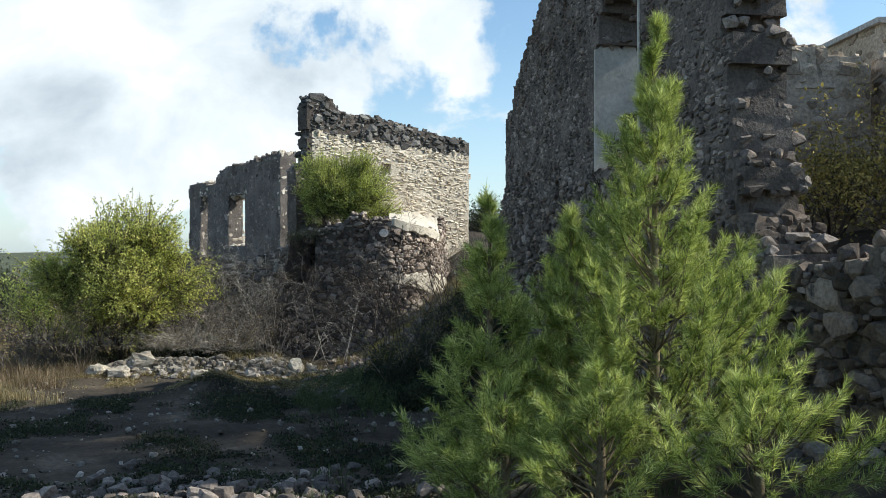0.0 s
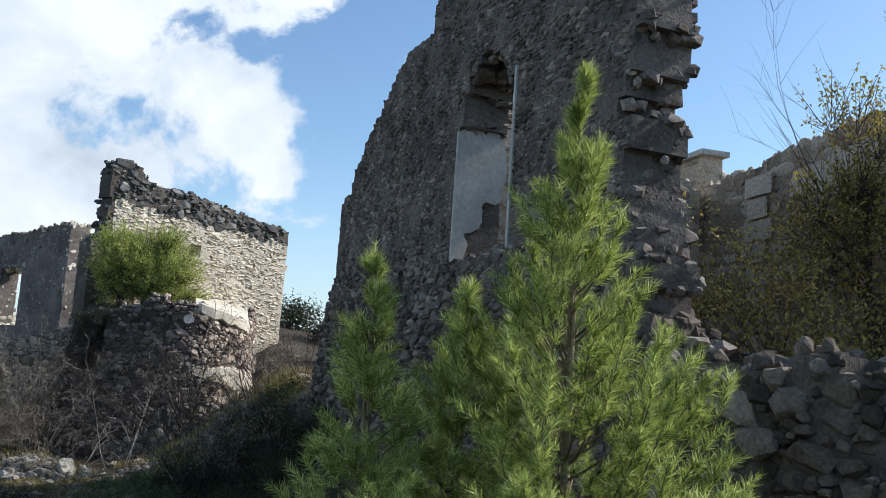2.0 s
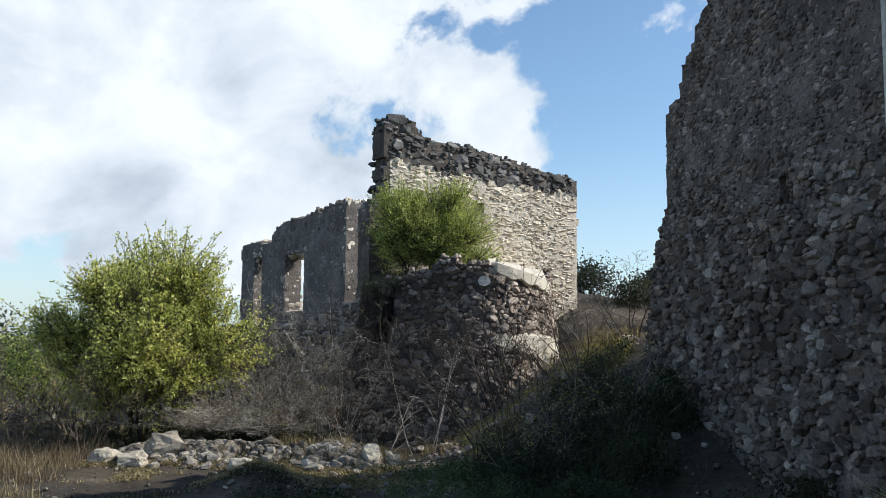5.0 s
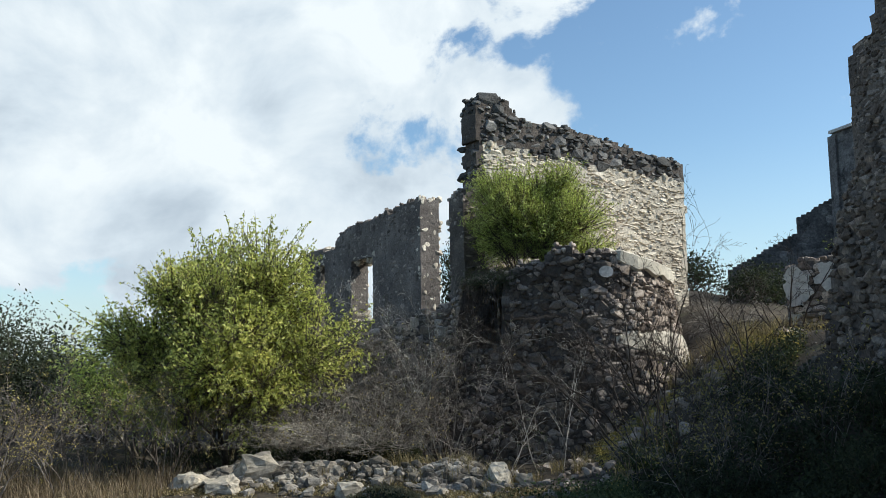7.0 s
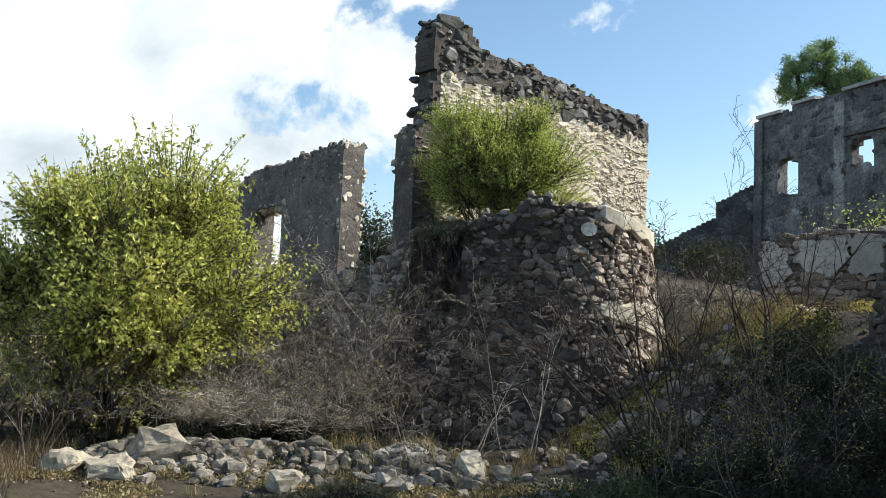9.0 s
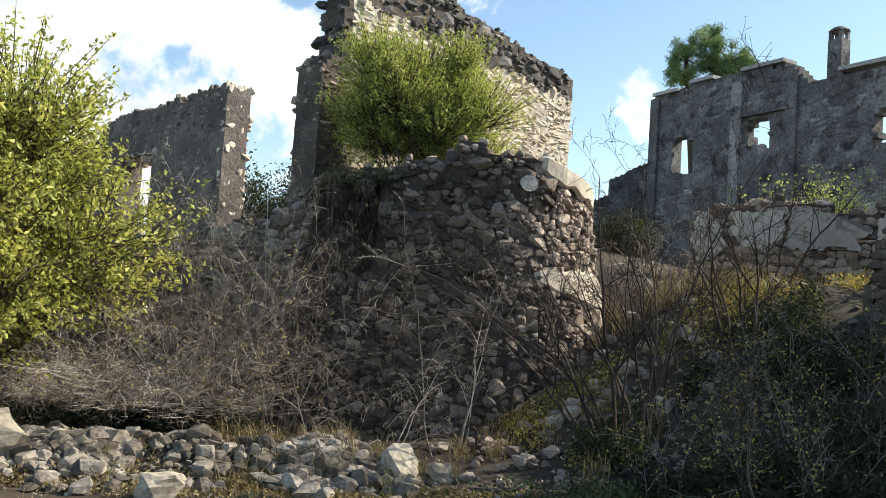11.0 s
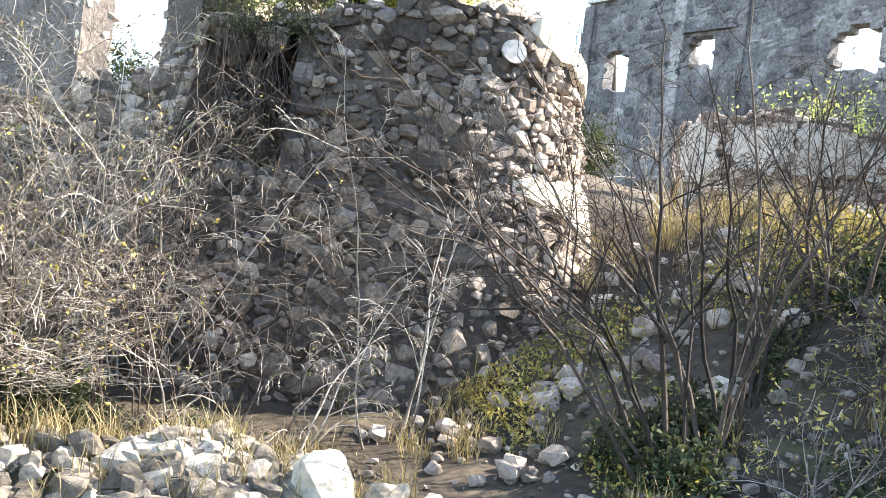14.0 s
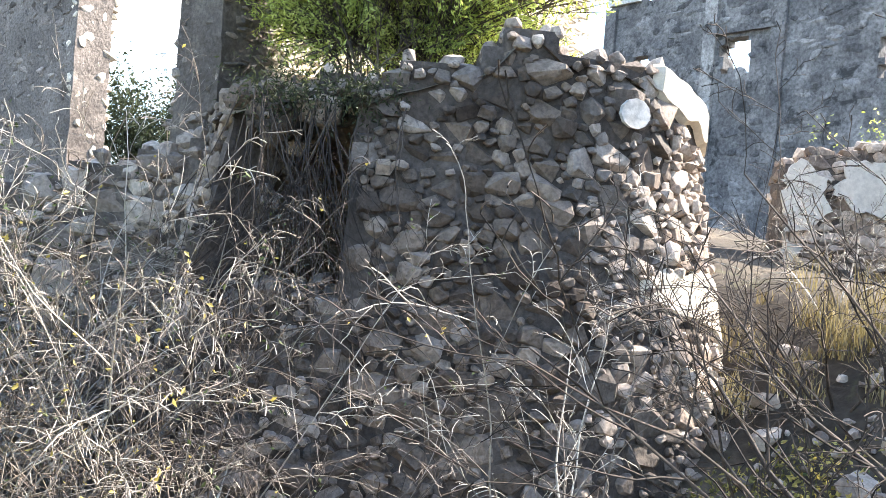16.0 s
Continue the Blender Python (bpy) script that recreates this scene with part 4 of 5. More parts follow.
for i, (x, y, h, n) in enumerate([(1.6, 34.0, 1.3, 2600), (3.6, 33.0, 1.1, 2200), (2.6, 31.0, 0.9, 1800)]):
    bushy_tree("green_bush", "dark green bush behind the ruined walls", x, y, ground_z(x, y), 6, h, 0.55, n, 0.1, M_leafdark, 100 + i, depth=2, kids=5, r0=0.04, clump=0.22, category="bush")
bushy_tree("far_tree", "dark tree standing behind the ruined house", -5.6, 50.0, 0.5, 5, 5.2, 0.25, 12000, 0.16, M_leafdark, 106, depth=3, kids=4, r0=0.12, clump=0.3)


def far_pine(x, y, z0, crown, seed):
    nr, rr = np.random.RandomState(seed), random.Random(seed)
    root = thing("stone_pine", "rounded green pine behind the ruined house", "tree", (x, y, z0))
    V, F = [], []
    tube(V, F, [Vector((x, y, z0)), Vector((x + 0.2, y, (z0 + crown[0][2]) / 2)), Vector(crown[0][:3])], [0.3, 0.24, 0.12], 7)
    pts = []
    for c in crown:
        for _ in range(16):
            d = Vector((rr.gauss(0, 1), rr.gauss(0, 1), rr.gauss(0.2, 0.7))).normalized() * c[3] * rr.uniform(0.5, 1.0)
            q = Vector(c[:3]) + d
            tube(V, F, [Vector(c[:3]), q], [0.06, 0.02], 4)
            pts.append(np.array(q) + nr.normal(scale=c[3] * 0.15, size=(240, 3)))
    limb_mesh("trunk", V, F, M_bark, root)
    v, f = leaf_mesh(np.concatenate(pts), 0.2, nr, -0.2, 0.18)
    under(piece("crown", v, f, M_pinefar), root)


far_pine(19.0, 61.5, 2.0, [(18.4, 61.5, 16.4, 1.2), (19.5, 61.2, 17.4, 1.3), (18.2, 61.3, 15.2, 1.0), (19.6, 61.0, 15.8, 1.3), (20.8, 60.6, 16.3, 1.2), (21.6, 60.2, 15.8, 1.0), (20.6, 60.6, 15.2, 1.0)], 110)

# grass and herbs
sp = random.Random(130)
spots = []
while len(spots) < 420:
    x, y = sp.uniform(-12, 1), sp.uniform(16.5, 25)
    k = smooth(-0.1, 0.35, wob(x, y, 7, 0.5))
    edge = max(smooth(-7.0, -9.0, x), smooth(19.0, 23.5, y) * smooth(-6, -2, x), 0.25 * smooth(18.5, 22, y))
    if sp.random() < k * edge * (0.25 if x > -4.5 else 1.0):
        spots.append((x, y, sp.uniform(0.5, 1.3)))
blades("dry_grass", "tufts of dry straw-coloured grass", spots, M_dry, 131, 0.2, 26, 0.0045, droop=1.1)
spots = [(sp.gauss(0.6, 0.9), sp.gauss(23.4, 0.7), sp.uniform(0.8, 1.6)) for _ in range(60)]
blades("dry_grass", "dry grass on top of the bank", spots, M_dry, 132, 0.24, 26, 0.005, droop=0.9)
spots = [(sp.uniform(-5, 3), sp.uniform(4, 19), sp.uniform(0.4, 1.2)) for _ in range(330)]
spots = [s for s in spots if s[0] > -3.0 + 0.0 * s[1] and not (abs(s[0] + 0.25 * s[1] - 0.0) < 0.9)]
blades("green_herb", "low grey-green herbs in the wall's shade", spots, M_green, 133, 0.13, 16, 0.006, droop=0.9)
for i, (x, y, h) in enumerate([(-2.2, 15.6, 0.75), (-1.7, 16.4, 0.8), (-2.5, 16.6, 0.55), (-1.2, 15.4, 0.7)]):
    bushy_tree("green_herb", "grey-green leafy herb growing by the path", x, y, ground_z(x, y), 7, h, 0.6, 1500, 0.035, M_green, 120 + i, depth=2, kids=4, r0=0.007, clump=0.05, category="plant", twig=M_green)
# only its edge sprigs show; unseen high crown added to block the window's sun
olive = bushy_tree("olive_tree", "olive tree with grey-green leaves over the ruined wall", 9.9, 13.9, ground_z(9.9, 13.9), 4, 7.4, 0.12, 0, 0.09, M_leafdark, 125, depth=3, kids=4, r0=0.12)
crown(olive, (9.9, 13.9, 9.5), (1.7, 1.8, 1.7), 22, 1100, 18, 0.08, M_leafolive, M_bark, 502, aspect=0.3, up=0.3)

bushy_tree("green_bush", "airy yellow-green bush behind the broken stub of wall", 5.6, 27.6, ground_z(5.6, 27.6), 7, 2.6, 0.5, 3500, 0.06, M_leafolive, 126, depth=3, kids=4, r0=0.03, clump=0.1, category="bush")
sp2 = random.Random(160)
for i in range(16):
    x, y = sp2.uniform(-7.5, -0.5), sp2.uniform(9.0, 17.0)
    if abs(x + 4.75) < 1.1 and y > 10 or abs(x - lerp_table([(4, -1.2), (8.4, -3.4), (11.5, -4.7)], y)) < 1.1:
        continue
    bushy_tree("green_herb", "small dark herb on stony ground", x, y, ground_z(x, y), 6, sp2.uniform(0.2, 0.4), 0.8, 500, 0.03, M_leafdark, 161 + i, depth=2, kids=3, r0=0.005, clump=0.05, category="plant", twig=M_green)


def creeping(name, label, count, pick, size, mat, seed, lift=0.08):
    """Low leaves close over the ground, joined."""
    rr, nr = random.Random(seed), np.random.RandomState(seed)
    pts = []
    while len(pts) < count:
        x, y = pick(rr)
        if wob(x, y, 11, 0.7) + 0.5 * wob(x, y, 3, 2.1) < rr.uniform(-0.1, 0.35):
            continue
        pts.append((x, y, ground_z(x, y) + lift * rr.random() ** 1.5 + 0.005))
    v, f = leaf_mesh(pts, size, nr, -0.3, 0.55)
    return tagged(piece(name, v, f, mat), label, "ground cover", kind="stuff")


# low herbs, laid thick to darken the ground where the tall wall shades it
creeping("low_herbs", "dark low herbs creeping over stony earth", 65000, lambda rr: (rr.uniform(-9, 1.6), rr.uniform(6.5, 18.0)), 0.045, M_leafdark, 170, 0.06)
# bank growth, kept near black to carry part of the tall wall's shade
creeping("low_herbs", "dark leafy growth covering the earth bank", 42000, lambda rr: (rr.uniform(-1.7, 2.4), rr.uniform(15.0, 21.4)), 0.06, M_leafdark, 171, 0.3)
creeping("leaf_litter", "dry fallen leaves and straw on the ground", 24000, lambda rr: (rr.uniform(-12, -2), rr.uniform(18.0, 21.5)), 0.045, M_dry, 172, 0.05)
# added leaf sheet, near black in place of the hollow's shade
creeping("low_herbs", "dark leaf filler standing in for shade in the hollow below the twigs", 30000, lambda rr: (rr.uniform(-7.9, -4.9), rr.uniform(21.8, 22.6)), 0.05, M_leafdark, 173, 0.6)
creeping("leaf_litter", "brown dead leaves over the earth bank", 8000, lambda rr: (rr.uniform(-2.0, 2.0), rr.uniform(19.5, 23.4)), 0.045, M_leafrust, 174, 0.15)
creeping("low_herbs", "low dark herbs on the foot of the bank", 18000, lambda rr: (rr.gauss(-0.4, 0.9), rr.gauss(19.6, 0.9)), 0.05, M_green, 176, 0.2)
spots = [(sp.uniform(-12.5, -8.3), sp.uniform(18.4, 21.4), sp.uniform(0.7, 1.4)) for _ in range(150)]
blades("dry_grass", "tall brown dry grass at the clearing's edge", spots, M_drybrown, 178, 0.34, 34, 0.0035, radius=0.25, droop=1.1)
creeping("leaf_litter", "straw and dead leaves on the sunlit clearing", 26000, lambda rr: (rr.gauss(-5.5, 2.0), rr.gauss(19.6, 1.0)), 0.04, M_dry, 177, 0.04)
for i, (x, y, n, ln) in enumerate([(-0.9, 18.7, 12, 1.3), (-0.2, 19.4, 12, 1.5), (-1.4, 19.5, 10, 1.1), (0.5, 18.6, 12, 1.7), (-0.4, 20.3, 12, 1.3)]):
    bare_shrub("upright brown dry stems on the shaded bank", x, y, n, ln, 0.3, M_browntwig, 270 + i, sag=0.25, r0=0.01, depth=2, base=0.4, leaves=500, leafmat=M_leafrust)
spots = [(sp.gauss(-4.1, 0.5), sp.gauss(21.4, 0.35), sp.uniform(0.6, 1.3)) for _ in range(70)]
blades("dry_grass", "dry yellow grass growing between the rubble", spots, M_dry, 175, 0.22, 30, 0.004, droop=1.2)


def hanging(x, y, z, n, drop, seed):
    """Dry stems that hang from a ledge."""
    rr = random.Random(seed)
    root = thing("hanging_plant", "dark dry stems hanging from the tower wall", "plant", (x, y, z))
    for k in range(n):
        V, F, tips = [], [], []
        p = Vector((x + rr.uniform(-0.35, 0.35), y + rr.uniform(-0.12, 0.1), z + rr.uniform(-0.1, 0.12)))
        branch(V, F, tips, p, Vector((rr.uniform(-0.3, 0.3), -0.35, -0.8)), drop * rr.uniform(0.5, 1.1), 0.007, 2, rr, 3, 0.4, 4, -0.5, 0.5, 5, 0.2)
        limb_mesh("stem", V, F, M_darktwig, root)
    nr = np.random.RandomState(seed)
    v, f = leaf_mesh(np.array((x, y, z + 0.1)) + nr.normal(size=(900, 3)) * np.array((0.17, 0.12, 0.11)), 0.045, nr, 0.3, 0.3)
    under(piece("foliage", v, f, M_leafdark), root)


hanging(-4.05, 24.32, 1.75, 34, 1.35, 150)
hanging(-3.55, 24.22, 1.8, 9, 0.8, 151)

# ---- fallen stones ----
def loose(x, y, w, h, d, rr, sink=0.3):
    z = ground_z(x, y) + h * (0.5 - sink)
    return Matrix.Translation((x, y, z)) @ Euler((rr.uniform(-0.4, 0.4), rr.uniform(-0.4, 0.4), rr.uniform(0, 6.28))).to_matrix().to_4x4() @ Matrix.Diagonal((w, d, h, 1))


def rubble(name, label, count, pick, sizes, mat, seed, singles):
    rr = random.Random(seed)
    root = thing(name, label, "stones", kind="stuff" if not singles else "")
    pile = []
    while len(pile) < count:
        x, y = pick(rr)
        w = sizes[0] + (sizes[1] - sizes[0]) * rr.random() ** 4.5
        pile.append((loose(x, y, w, w * rr.uniform(0.5, 0.85), w * rr.uniform(0.7, 1.1), rr, rr.uniform(0.0, 0.35)), -w))
    root.location = (pile[0][0].translation.x, pile[0][0].translation.y, ground_z(pile[0][0].translation.x, pile[0][0].translation.y))
    lay_stones(pile, root, mat, singles)
    return root


def strip(rr):
    t = rr.random()
    while wob(8.0 * t, 3.0, 5.0, 0.9) + 0.6 * wob(8.0 * t, 1.0, 2.0, 2.6) < rr.uniform(-0.7, 0.25):
        t = rr.random()
    return -8.0 + 4.8 * t + rr.gauss(0, 0.15), 21.1 + rr.gauss(0, 0.36) - 0.3 * t * rr.random()


rubble("rubble_heap", "heap of pale fallen limestone rubble along the clearing", 4600, strip, (0.035, 0.23), M_rubble, 140, 300)
rubble("rubble_heap", "scatter of grey stones in shade beside the path", 1100, lambda rr: (rr.gauss(-2.6, 1.0), rr.gauss(8.9, 0.8)), (0.04, 0.24), M_grey, 141, 200)
rubble("rubble_heap", "fallen stones at the foot of the round tower", 260, lambda rr: (rr.gauss(-0.9, 1.1), rr.gauss(22.5, 0.7)), (0.06, 0.26), M_warm, 142, 160)
rubble("rubble_heap", "tumbled blocks below the broken wall end", 130, lambda rr: (rr.gauss(3.3, 0.4), rr.gauss(9.3, 0.7)), (0.15, 0.5), M_grey, 143, 100)
rubble("loose_stones", "grey pebbles strewn over the shaded bank", 1300, lambda rr: (rr.gauss(-1.3, 1.0), rr.gauss(19.7, 0.9)), (0.03, 0.14), M_grey, 145, 0)
rubble("loose_stones", "small stones strewn over the dry earth", 1700, lambda rr: (rr.uniform(-9, 2), rr.uniform(3, 22)), (0.03, 0.13), M_rubble, 144, 0)


def boulder(x, y, w, d, h, seed, label):
    p, f = stone_shape(int(seed * 10), 0.85, 26)
    me = bpy.data.meshes.new("boulder")
    bm = bmesh.new()
    vs = [bm.verts.new(q) for q in p]
    for q in f:
        bm.faces.new([vs[k] for k in q])
    bmesh.ops.subdivide_edges(bm, edges=bm.edges, cuts=2, use_grid_fill=True)
    for v in bm.verts:
        q = v.co * 4.0 + Vector((seed, 0, 0))
        v.co *= 1.0 + 0.3 * noise.noise(q * 0.6) + 0.16 * noise.noise(q * 1.7) + 0.06 * noise.noise(q * 4.0)
        v.co = Vector((v.co.x * w, v.co.y * d, v.co.z * h))
    bm.to_mesh(me)
    bm.free()
    me.materials.append(M_ashlar)
    ob = tagged(new("boulder", me), label, "rock")
    ob.location = (x, y, ground_z(x, y) + h * 0.32)
    return ob


boulder(-7.2, 20.85, 0.68, 0.5, 0.52, 3.1, "large angular pale limestone boulder by the rubble")
boulder(-7.55, 20.25, 0.55, 0.4, 0.3, 5.2, "flat pale limestone rock on dry earth")
boulder(-8.1, 20.3, 0.6, 0.4, 0.28, 7.9, "flat pale limestone rock on dry earth")
boulder(-3.55, 20.9, 0.4, 0.35, 0.4, 9.4, "upright pale limestone rock among twigs")
boulder(-3.15, 21.0, 0.3, 0.3, 0.25, 11.4, "small pale limestone rock among twigs")
boulder(-5.6, 19.9, 0.38, 0.3, 0.25, 13.4, "small pale limestone rock on dry earth")

# gate posts in the thicket
for x, y in ((-11.7, 25.3), (-12.8, 25.0), (-14.4, 24.4)):
    V, F = [], []
    tube(V, F, [Vector((x + 0.02 * wob(k, x), y, ground_z(x, y) - 0.1 + 0.22 * k)) for k in range(6)], [0.17, 0.16, 0.16, 0.15, 0.15, 0.1], 8)
    F.append(tuple(range(len(V) - 8, len(V))))
    tagged(piece("stone_post", V, F, M_rubble), "weathered pale stone post among dry bushes", "post", "gate posts")


# ---- plaster ----
def slab(name, pts, thick, normal, mat, parent, label=""):
    """A flat torn piece of plaster, given by its outline, with its own thickness."""
    n = Vector(normal).normalized() * thick
    k = len(pts)
    V = [Vector(p) for p in pts] + [Vector(p) + n for p in pts]
    F = [tuple(range(k))[::-1], tuple(range(k, 2 * k))] + [(i, (i + 1) % k, k + (i + 1) % k, k + i) for i in range(k)]
    return under(piece(name, V, F, mat, label=label), parent)


def ragged(line, outline, depth, seed, step=0.12, amp=0.05):
    """An outline in (s, z) made uneven, laid on a wall line."""
    out = []
    for (a, b), (c, d) in zip(outline, outline[1:] + outline[:1]):
        n = max(1, int(math.hypot(c - a, d - b) / step))
        for i in range(n):
            s, z = a + (c - a) * i / n, b + (d - b) * i / n
            out.append(tuple(line.at(s + amp * (wob(s, z, seed, 3.0) + 0.6 * wob(s, z, seed, 9.0)), depth, z + amp * (wob(s, z, seed + 5, 3.0) + 0.6 * wob(s, z, seed + 5, 9.0)))))
    return out


# window reveals of the tall wall
def reveal(s, pts, sign, label):
    u, n = TALL.axes(s)
    out = []
    for (a, b), (c, d) in zip(pts, pts[1:] + pts[:1]):
        n = max(1, int(math.hypot(c - a, d - b) / 0.05))
        for i in range(n):
            p, z = a + (c - a) * i / n, b + (d - b) * i / n
            k = 0.09 * smooth(0.0, 0.15, p)
            out.append(tuple(TALL.at(s, p + k * (wob(p, z, 1, 4.0) + 0.7 * wob(p, z, 2, 11.0)), z + (k + 0.02) * (wob(p, z, 3, 4.0) + 0.7 * wob(p, z, 4, 11.0)))))
    return slab("plaster", out, 0.05, u * sign, M_plaster, tall, label)


reveal(6.12, [(-0.03, 2.75), (0.2, 2.8), (0.22, 3.2), (0.4, 3.3), (0.45, 3.65), (0.6, 3.7), (0.78, 3.75), (0.78, 4.65), (0.5, 4.78), (0.2, 4.8), (-0.03, 4.72)], 1, "cracked white plaster on the window reveal")
reveal(7.88, [(-0.02, 2.8), (0.5, 2.8), (0.5, 5.2), (-0.02, 5.25)], -1, "strip of white plaster on the window jamb")

# lime cap over the tower's vault, and the earth behind its rim
def cap(name, s_a, s_b, n, lift, mat, label):
    V, F = [], []
    m = 7
    for i in range(n + 1):
        s = s_a + (s_b - s_a) * i / n
        a = TOWER.at(s, 0.02, lerp_table(TOWER_TOP, s) + lift)
        f = i / n
        w = UPPER.at(3.0 + 1.7 * f if s_a > 4 else 3.0 * f, -0.05, 2.62 if s_a > 4 else 2.3)
        for j in range(m + 1):
            t = j / m
            p = a.lerp(w, t)
            p.z += 0.1 * math.sin(math.pi * t) + 0.07 * wob(p.x, p.y, 3, 2.5) + 0.04 * wob(p.x, p.y, 6, 6.0)
            if j == m:
                p.z += 0.25 * wob(s, 4, 1, 2.2)
            if j == 0:
                p += Vector((0, 0, -0.16 * abs(wob(s, 1, 2, 2.6)) - 0.05))
                p += TOWER.axes(s)[1] * 0.05
            V.append(p)
    for i in range(n):
        for j in range(m):
            q = i * (m + 1) + j
            F.append((q, q + m + 1, q + m + 2, q + 1))
    return under(piece(name, V, F, mat, label=label, smooth=True), tower)


cap("lime_cap", 4.62, 7.6, 30, 0.02, M_lime, "smooth white lime cap over the vault")
cap("earth_fill", 0.6, 4.62, 24, -0.08, M_soil, "earth behind the rim")


def wrap_patch(outline, depth, thick, seed, label, mat=M_lime):
    """A patch of render that follows the tower's curve."""
    V, F = [], []
    ss = [p[0] for p in outline]
    n = int((outline[-1][0] - outline[0][0]) / 0.07)
    rows = 8
    for i in range(n + 1):
        s = ss[0] + (ss[-1] - ss[0]) * i / n
        lo = lerp_table([(p[0], p[1]) for p in outline], s) + 0.07 * wob(s, seed, 0, 4.0)
        hi = lerp_table([(p[0], p[2]) for p in outline], s) + 0.07 * wob(s, seed + 3, 0, 4.0)
        for j in range(rows + 1):
            z = lo + (hi - lo) * j / rows
            edge = min(j, rows - j) == 0 or i in (0, n)
            V.append(TOWER.at(s, depth + (thick if edge else 0) + 0.015 * wob(s, z, seed, 5.0), z))
    for i in range(n):
        for j in range(rows):
            q = i * (rows + 1) + j
            F.append((q, q + rows + 1, q + rows + 2, q + 1))
    return under(piece("plaster", V, F, mat, label=label), tower)


wrap_patch([(4.72, 2.18, 2.36), (4.9, 2.05, 2.34), (5.2, 1.98, 2.26), (6.0, 1.82, 2.12), (6.8, 1.7, 2.0), (7.6, 1.7, 2.02)], -0.045, 0.06, 4, "white lime plaster on the rim")
wrap_patch([(4.6, 0.66, 0.78), (4.9, 0.48, 0.82), (5.2, 0.42, 0.85), (5.6, 0.28, 0.86), (6.2, -0.15, 0.8), (6.9, -0.4, 0.75), (7.6, -0.35, 0.7)], -0.035, 0.05, 7, "patch of white lime plaster")
u4, n4 = TOWER.axes(4.5)
slab("plaster_disc", [tuple(TOWER.at(4.5 + 0.13 * math.cos(a), -0.06, 1.94 + 0.11 * math.sin(a))) for a in np.linspace(0, 6.0, 12)], 0.03, n4, M_slab, tower, "round dab of white plaster")

# ashlar quoins on the inner wall
for k in range(9):
    s0, w, z = 3.05 + 0.12 * (k % 2), 0.95 - 0.3 * (k % 2), 1.4 + 0.48 * k
    slab("quoin", ragged(INNER, [(s0, z), (s0 + w, z), (s0 + w, z + 0.42), (s0, z + 0.42)], -0.03, k, 0.2, 0.02), 0.04, INNER.n, M_ashlar, bpy.data.objects["wall_inner"], "cream squared corner block")
slab("plaster", ragged(INNER, [(4.6, 5.0), (9.5, 4.9), (9.6, 5.6), (7.0, 5.75), (4.7, 5.5)], -0.02, 3, 0.2, 0.12), 0.03, INNER.n, M_ashlar, bpy.data.objects["wall_inner"], "faded plaster band")
# coping of the next house, peeling plaster on the north wall
V, F = [], []
for k in range(13):
    s = 6.15 * k / 12
    z = 7.2 + 0.02 * wob(k, 3)
    for dz, dd in ((0, -0.12), (0.14, -0.12), (0.14, 0.72), (0, 0.72)):
        V.append(EAST.at(s, dd, z + dz))
for k in range(12):
    for j in range(4):
        F.append((k * 4 + j, k * 4 + (j + 1) % 4, k * 4 + 4 + (j + 1) % 4, k * 4 + 4 + j))
F += [(0, 3, 2, 1), (48, 49, 50, 51)]
under(piece("coping", V, F, M_slab, label="pale stone coping"), east)
slab("plaster", ragged(NORTH, [(3.2, 5.6), (5.2, 5.5), (5.4, 6.9), (3.3, 7.0)], -0.03, 8, 0.2, 0.12), 0.03, NORTH.n, M_plaster, north, "peeling white plaster")

# torn plaster on the stub of wall
stub = bpy.data.objects["wall_ledge"]
for k, shape in enumerate(([(0.0, 1.35), (0.25, 1.4), (0.5, 1.7), (0.55, 2.1), (0.25, 2.2), (0.0, 2.1)], [(0.62, 1.85), (0.9, 1.7), (1.3, 1.65), (1.5, 1.95), (1.45, 2.35), (0.95, 2.3), (0.65, 2.15)],
                           [(1.6, 1.7), (1.9, 1.5), (2.2, 1.75), (2.8, 1.65), (2.9, 2.1), (2.3, 2.35), (1.65, 2.4)], [(3.0, 1.8), (3.6, 1.7), (4.3, 1.9), (4.35, 2.4), (3.2, 2.4)], [(0.05, 0.3), (0.2, 0.25), (0.24, 1.2), (0.02, 1.3)])):
    slab("plaster", ragged(LEDGE, shape, -0.06, 4 + k, 0.05, 0.2), 0.04, LEDGE.n, M_plaster, stub, "torn white plaster")

# ---- far house: chimney, roof edge, low annex ----
def box(V, F, c, e, turn=0.0):
    b = len(V)
    ct, st = math.cos(turn), math.sin(turn)
    for sx, sy, sz in ((-1, -1, -1), (1, -1, -1), (1, 1, -1), (-1, 1, -1), (-1, -1, 1), (1, -1, 1), (1, 1, 1), (-1, 1, 1)):
        x, y = sx * e[0] / 2, sy * e[1] / 2
        V.append((c[0] + x * ct - y * st, c[1] + x * st + y * ct, c[2] + sz * e[2] / 2))
    F += [(b, b + 3, b + 2, b + 1), (b + 4, b + 5, b + 6, b + 7), (b, b + 1, b + 5, b + 4), (b + 1, b + 2, b + 6, b + 5), (b + 2, b + 3, b + 7, b + 6), (b + 3, b, b + 4, b + 7)]


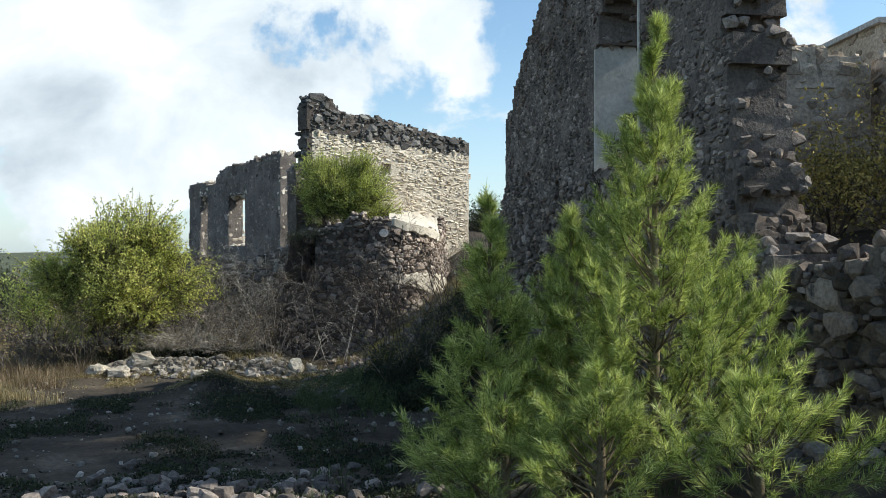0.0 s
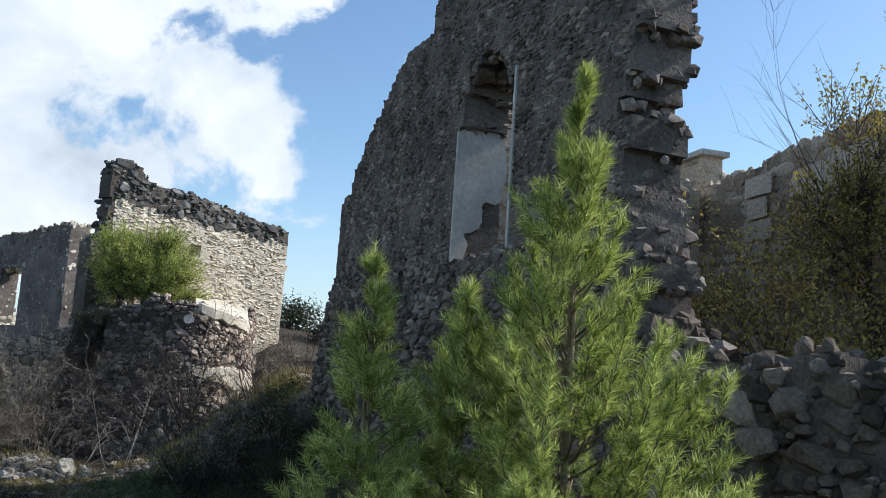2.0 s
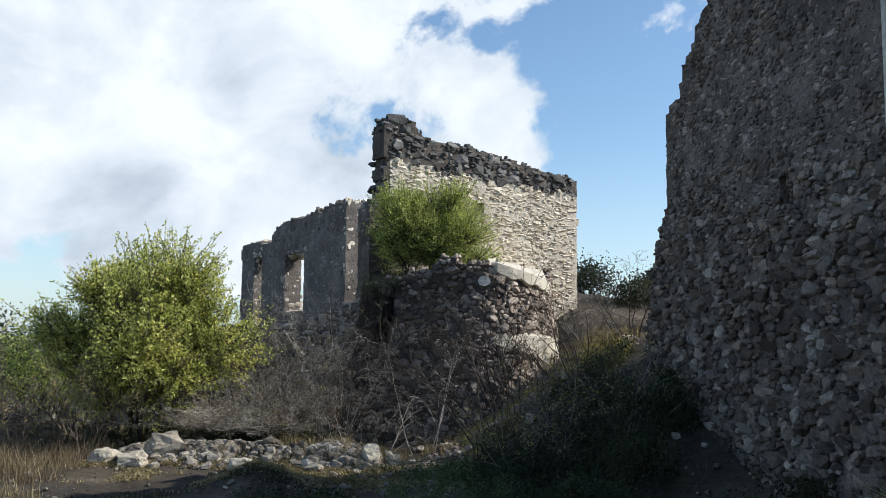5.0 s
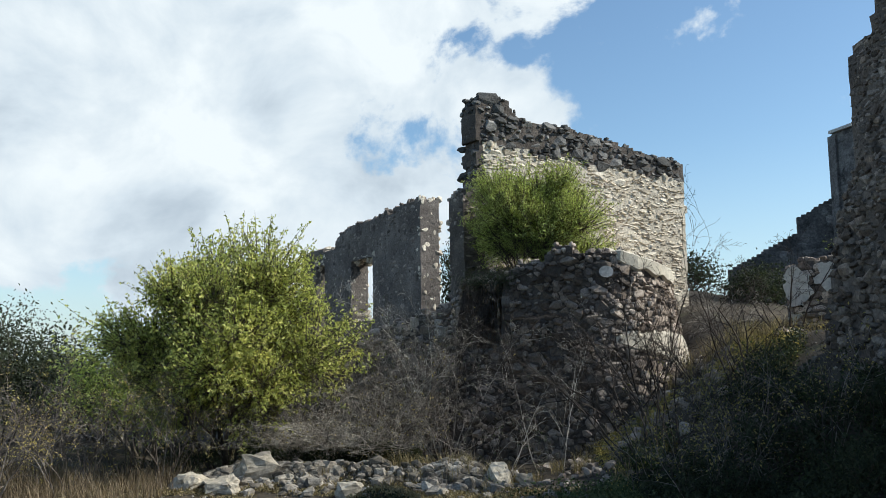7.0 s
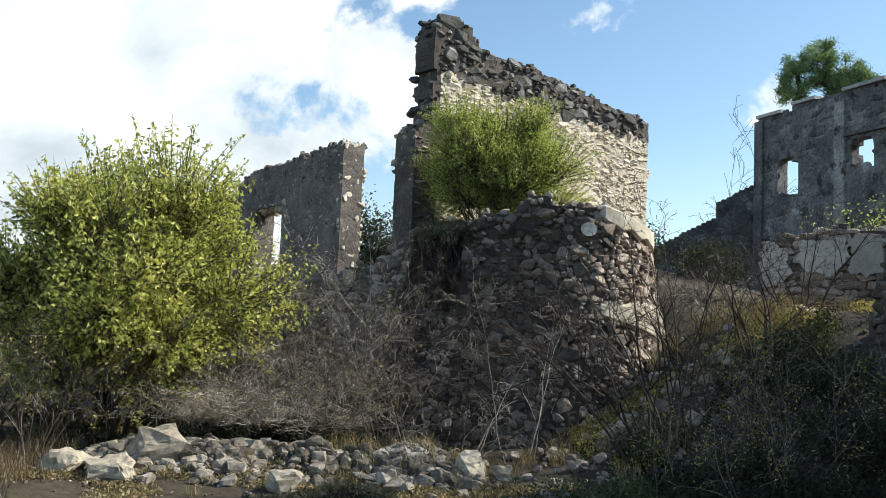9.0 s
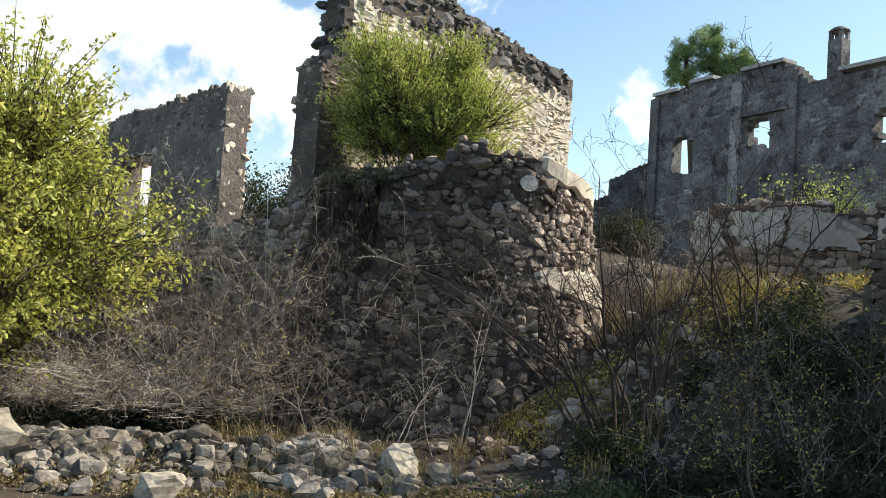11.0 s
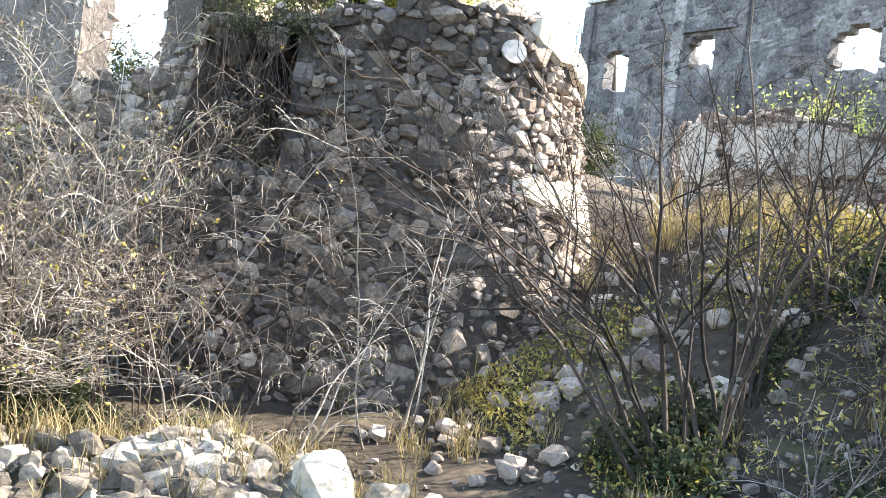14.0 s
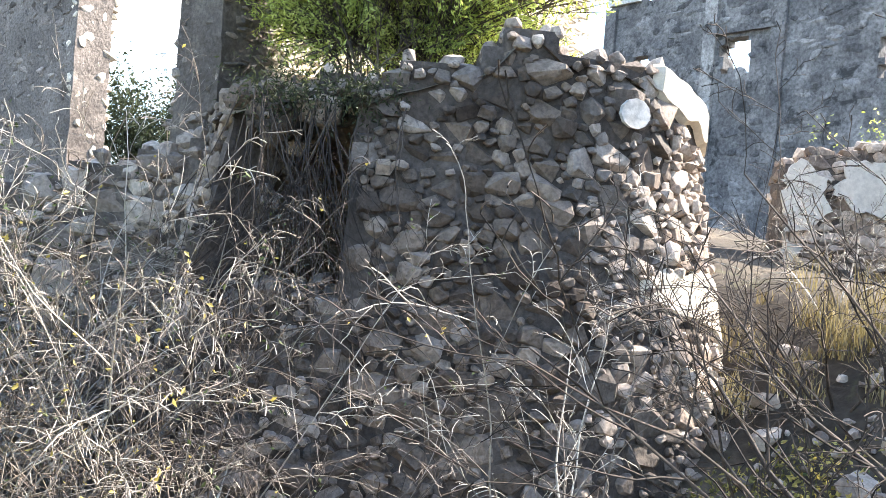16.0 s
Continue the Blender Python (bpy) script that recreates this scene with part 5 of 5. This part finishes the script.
ANG = math.atan2(FARW.u.y, FARW.u.x)
cp = FARW.at(8.75, 0.4, 10.0)
chim = thing("chimney", "grey plastered chimney with an arched open cap", "chimney", tuple(cp))
V, F = [], []
box(V, F, (cp.x, cp.y, 9.98), (0.55, 0.5, 1.5), ANG)
under(piece("shaft", V, F, M_greyplaster), chim)
for dx in (-0.2, 0.2):
    for dy in (-0.18, 0.18):
        V, F = [], []
        box(V, F, (cp.x + dx * math.cos(ANG) - dy * math.sin(ANG), cp.y + dx * math.sin(ANG) + dy * math.cos(ANG), 10.88), (0.13, 0.12, 0.34), ANG)
        under(piece("cap_pillar", V, F, M_greyplaster), chim)
V, F = [], []
tube(V, F, [Vector((cp.x, cp.y, 11.03)), Vector((cp.x, cp.y, 11.06)), Vector((cp.x, cp.y, 11.16)), Vector((cp.x, cp.y, 11.24))], [0.36, 0.38, 0.26, 0.08], 10)
F.append(tuple(range(len(V) - 10, len(V))))
F.append(tuple(range(10))[::-1])
under(piece("cap", V, F, M_greyplaster), chim)
for a, b, z in ((0.0, 1.5, 10.2), (2.1, 3.4, 10.38), (4.8, 6.8, 10.36), (9.1, 16.0, 9.52)):
    V, F = [], []
    c = FARW.at((a + b) / 2, 0.28, z)
    box(V, F, tuple(c), (b - a, 0.8, 0.14), ANG)
    under(piece("coping", V, F, M_slab, label="pale roof edge"), far)
V, F = [], []
box(V, F, tuple(FARW.at(6.1, -0.05, 8.5)), (2.5, 0.2, 0.14), ANG)
under(piece("string_course", V, F, M_greyplaster), far)
for s0, top in ((0.15, 10.0), (4.65, 9.9), (7.2, 9.7)):
    V, F = [], []
    box(V, F, tuple(FARW.at(s0, -0.04, top / 2)), (0.5, 0.14, top), ANG)
    under(piece("pilaster", V, F, M_greyplaster), far)
ANNEX = Line((6.2, 50.0), (10.6, 49.0))
ruin("wall_annex", "low stepped grey wall joining the far house", ANNEX, lambda s, z: z < lerp_table([(0, 4.1), (1.9, 5.1), (3.2, 5.75), (3.24, 6.45), (5.2, 7.5)], s), 0, 5.3, -1, 7.7, 0.6, (0.5, 0.3), M_greyplaster, M_greyplaster, proud=0.0, cell=0.11, seed=36, singles=30, gap=0.6, edge=False)
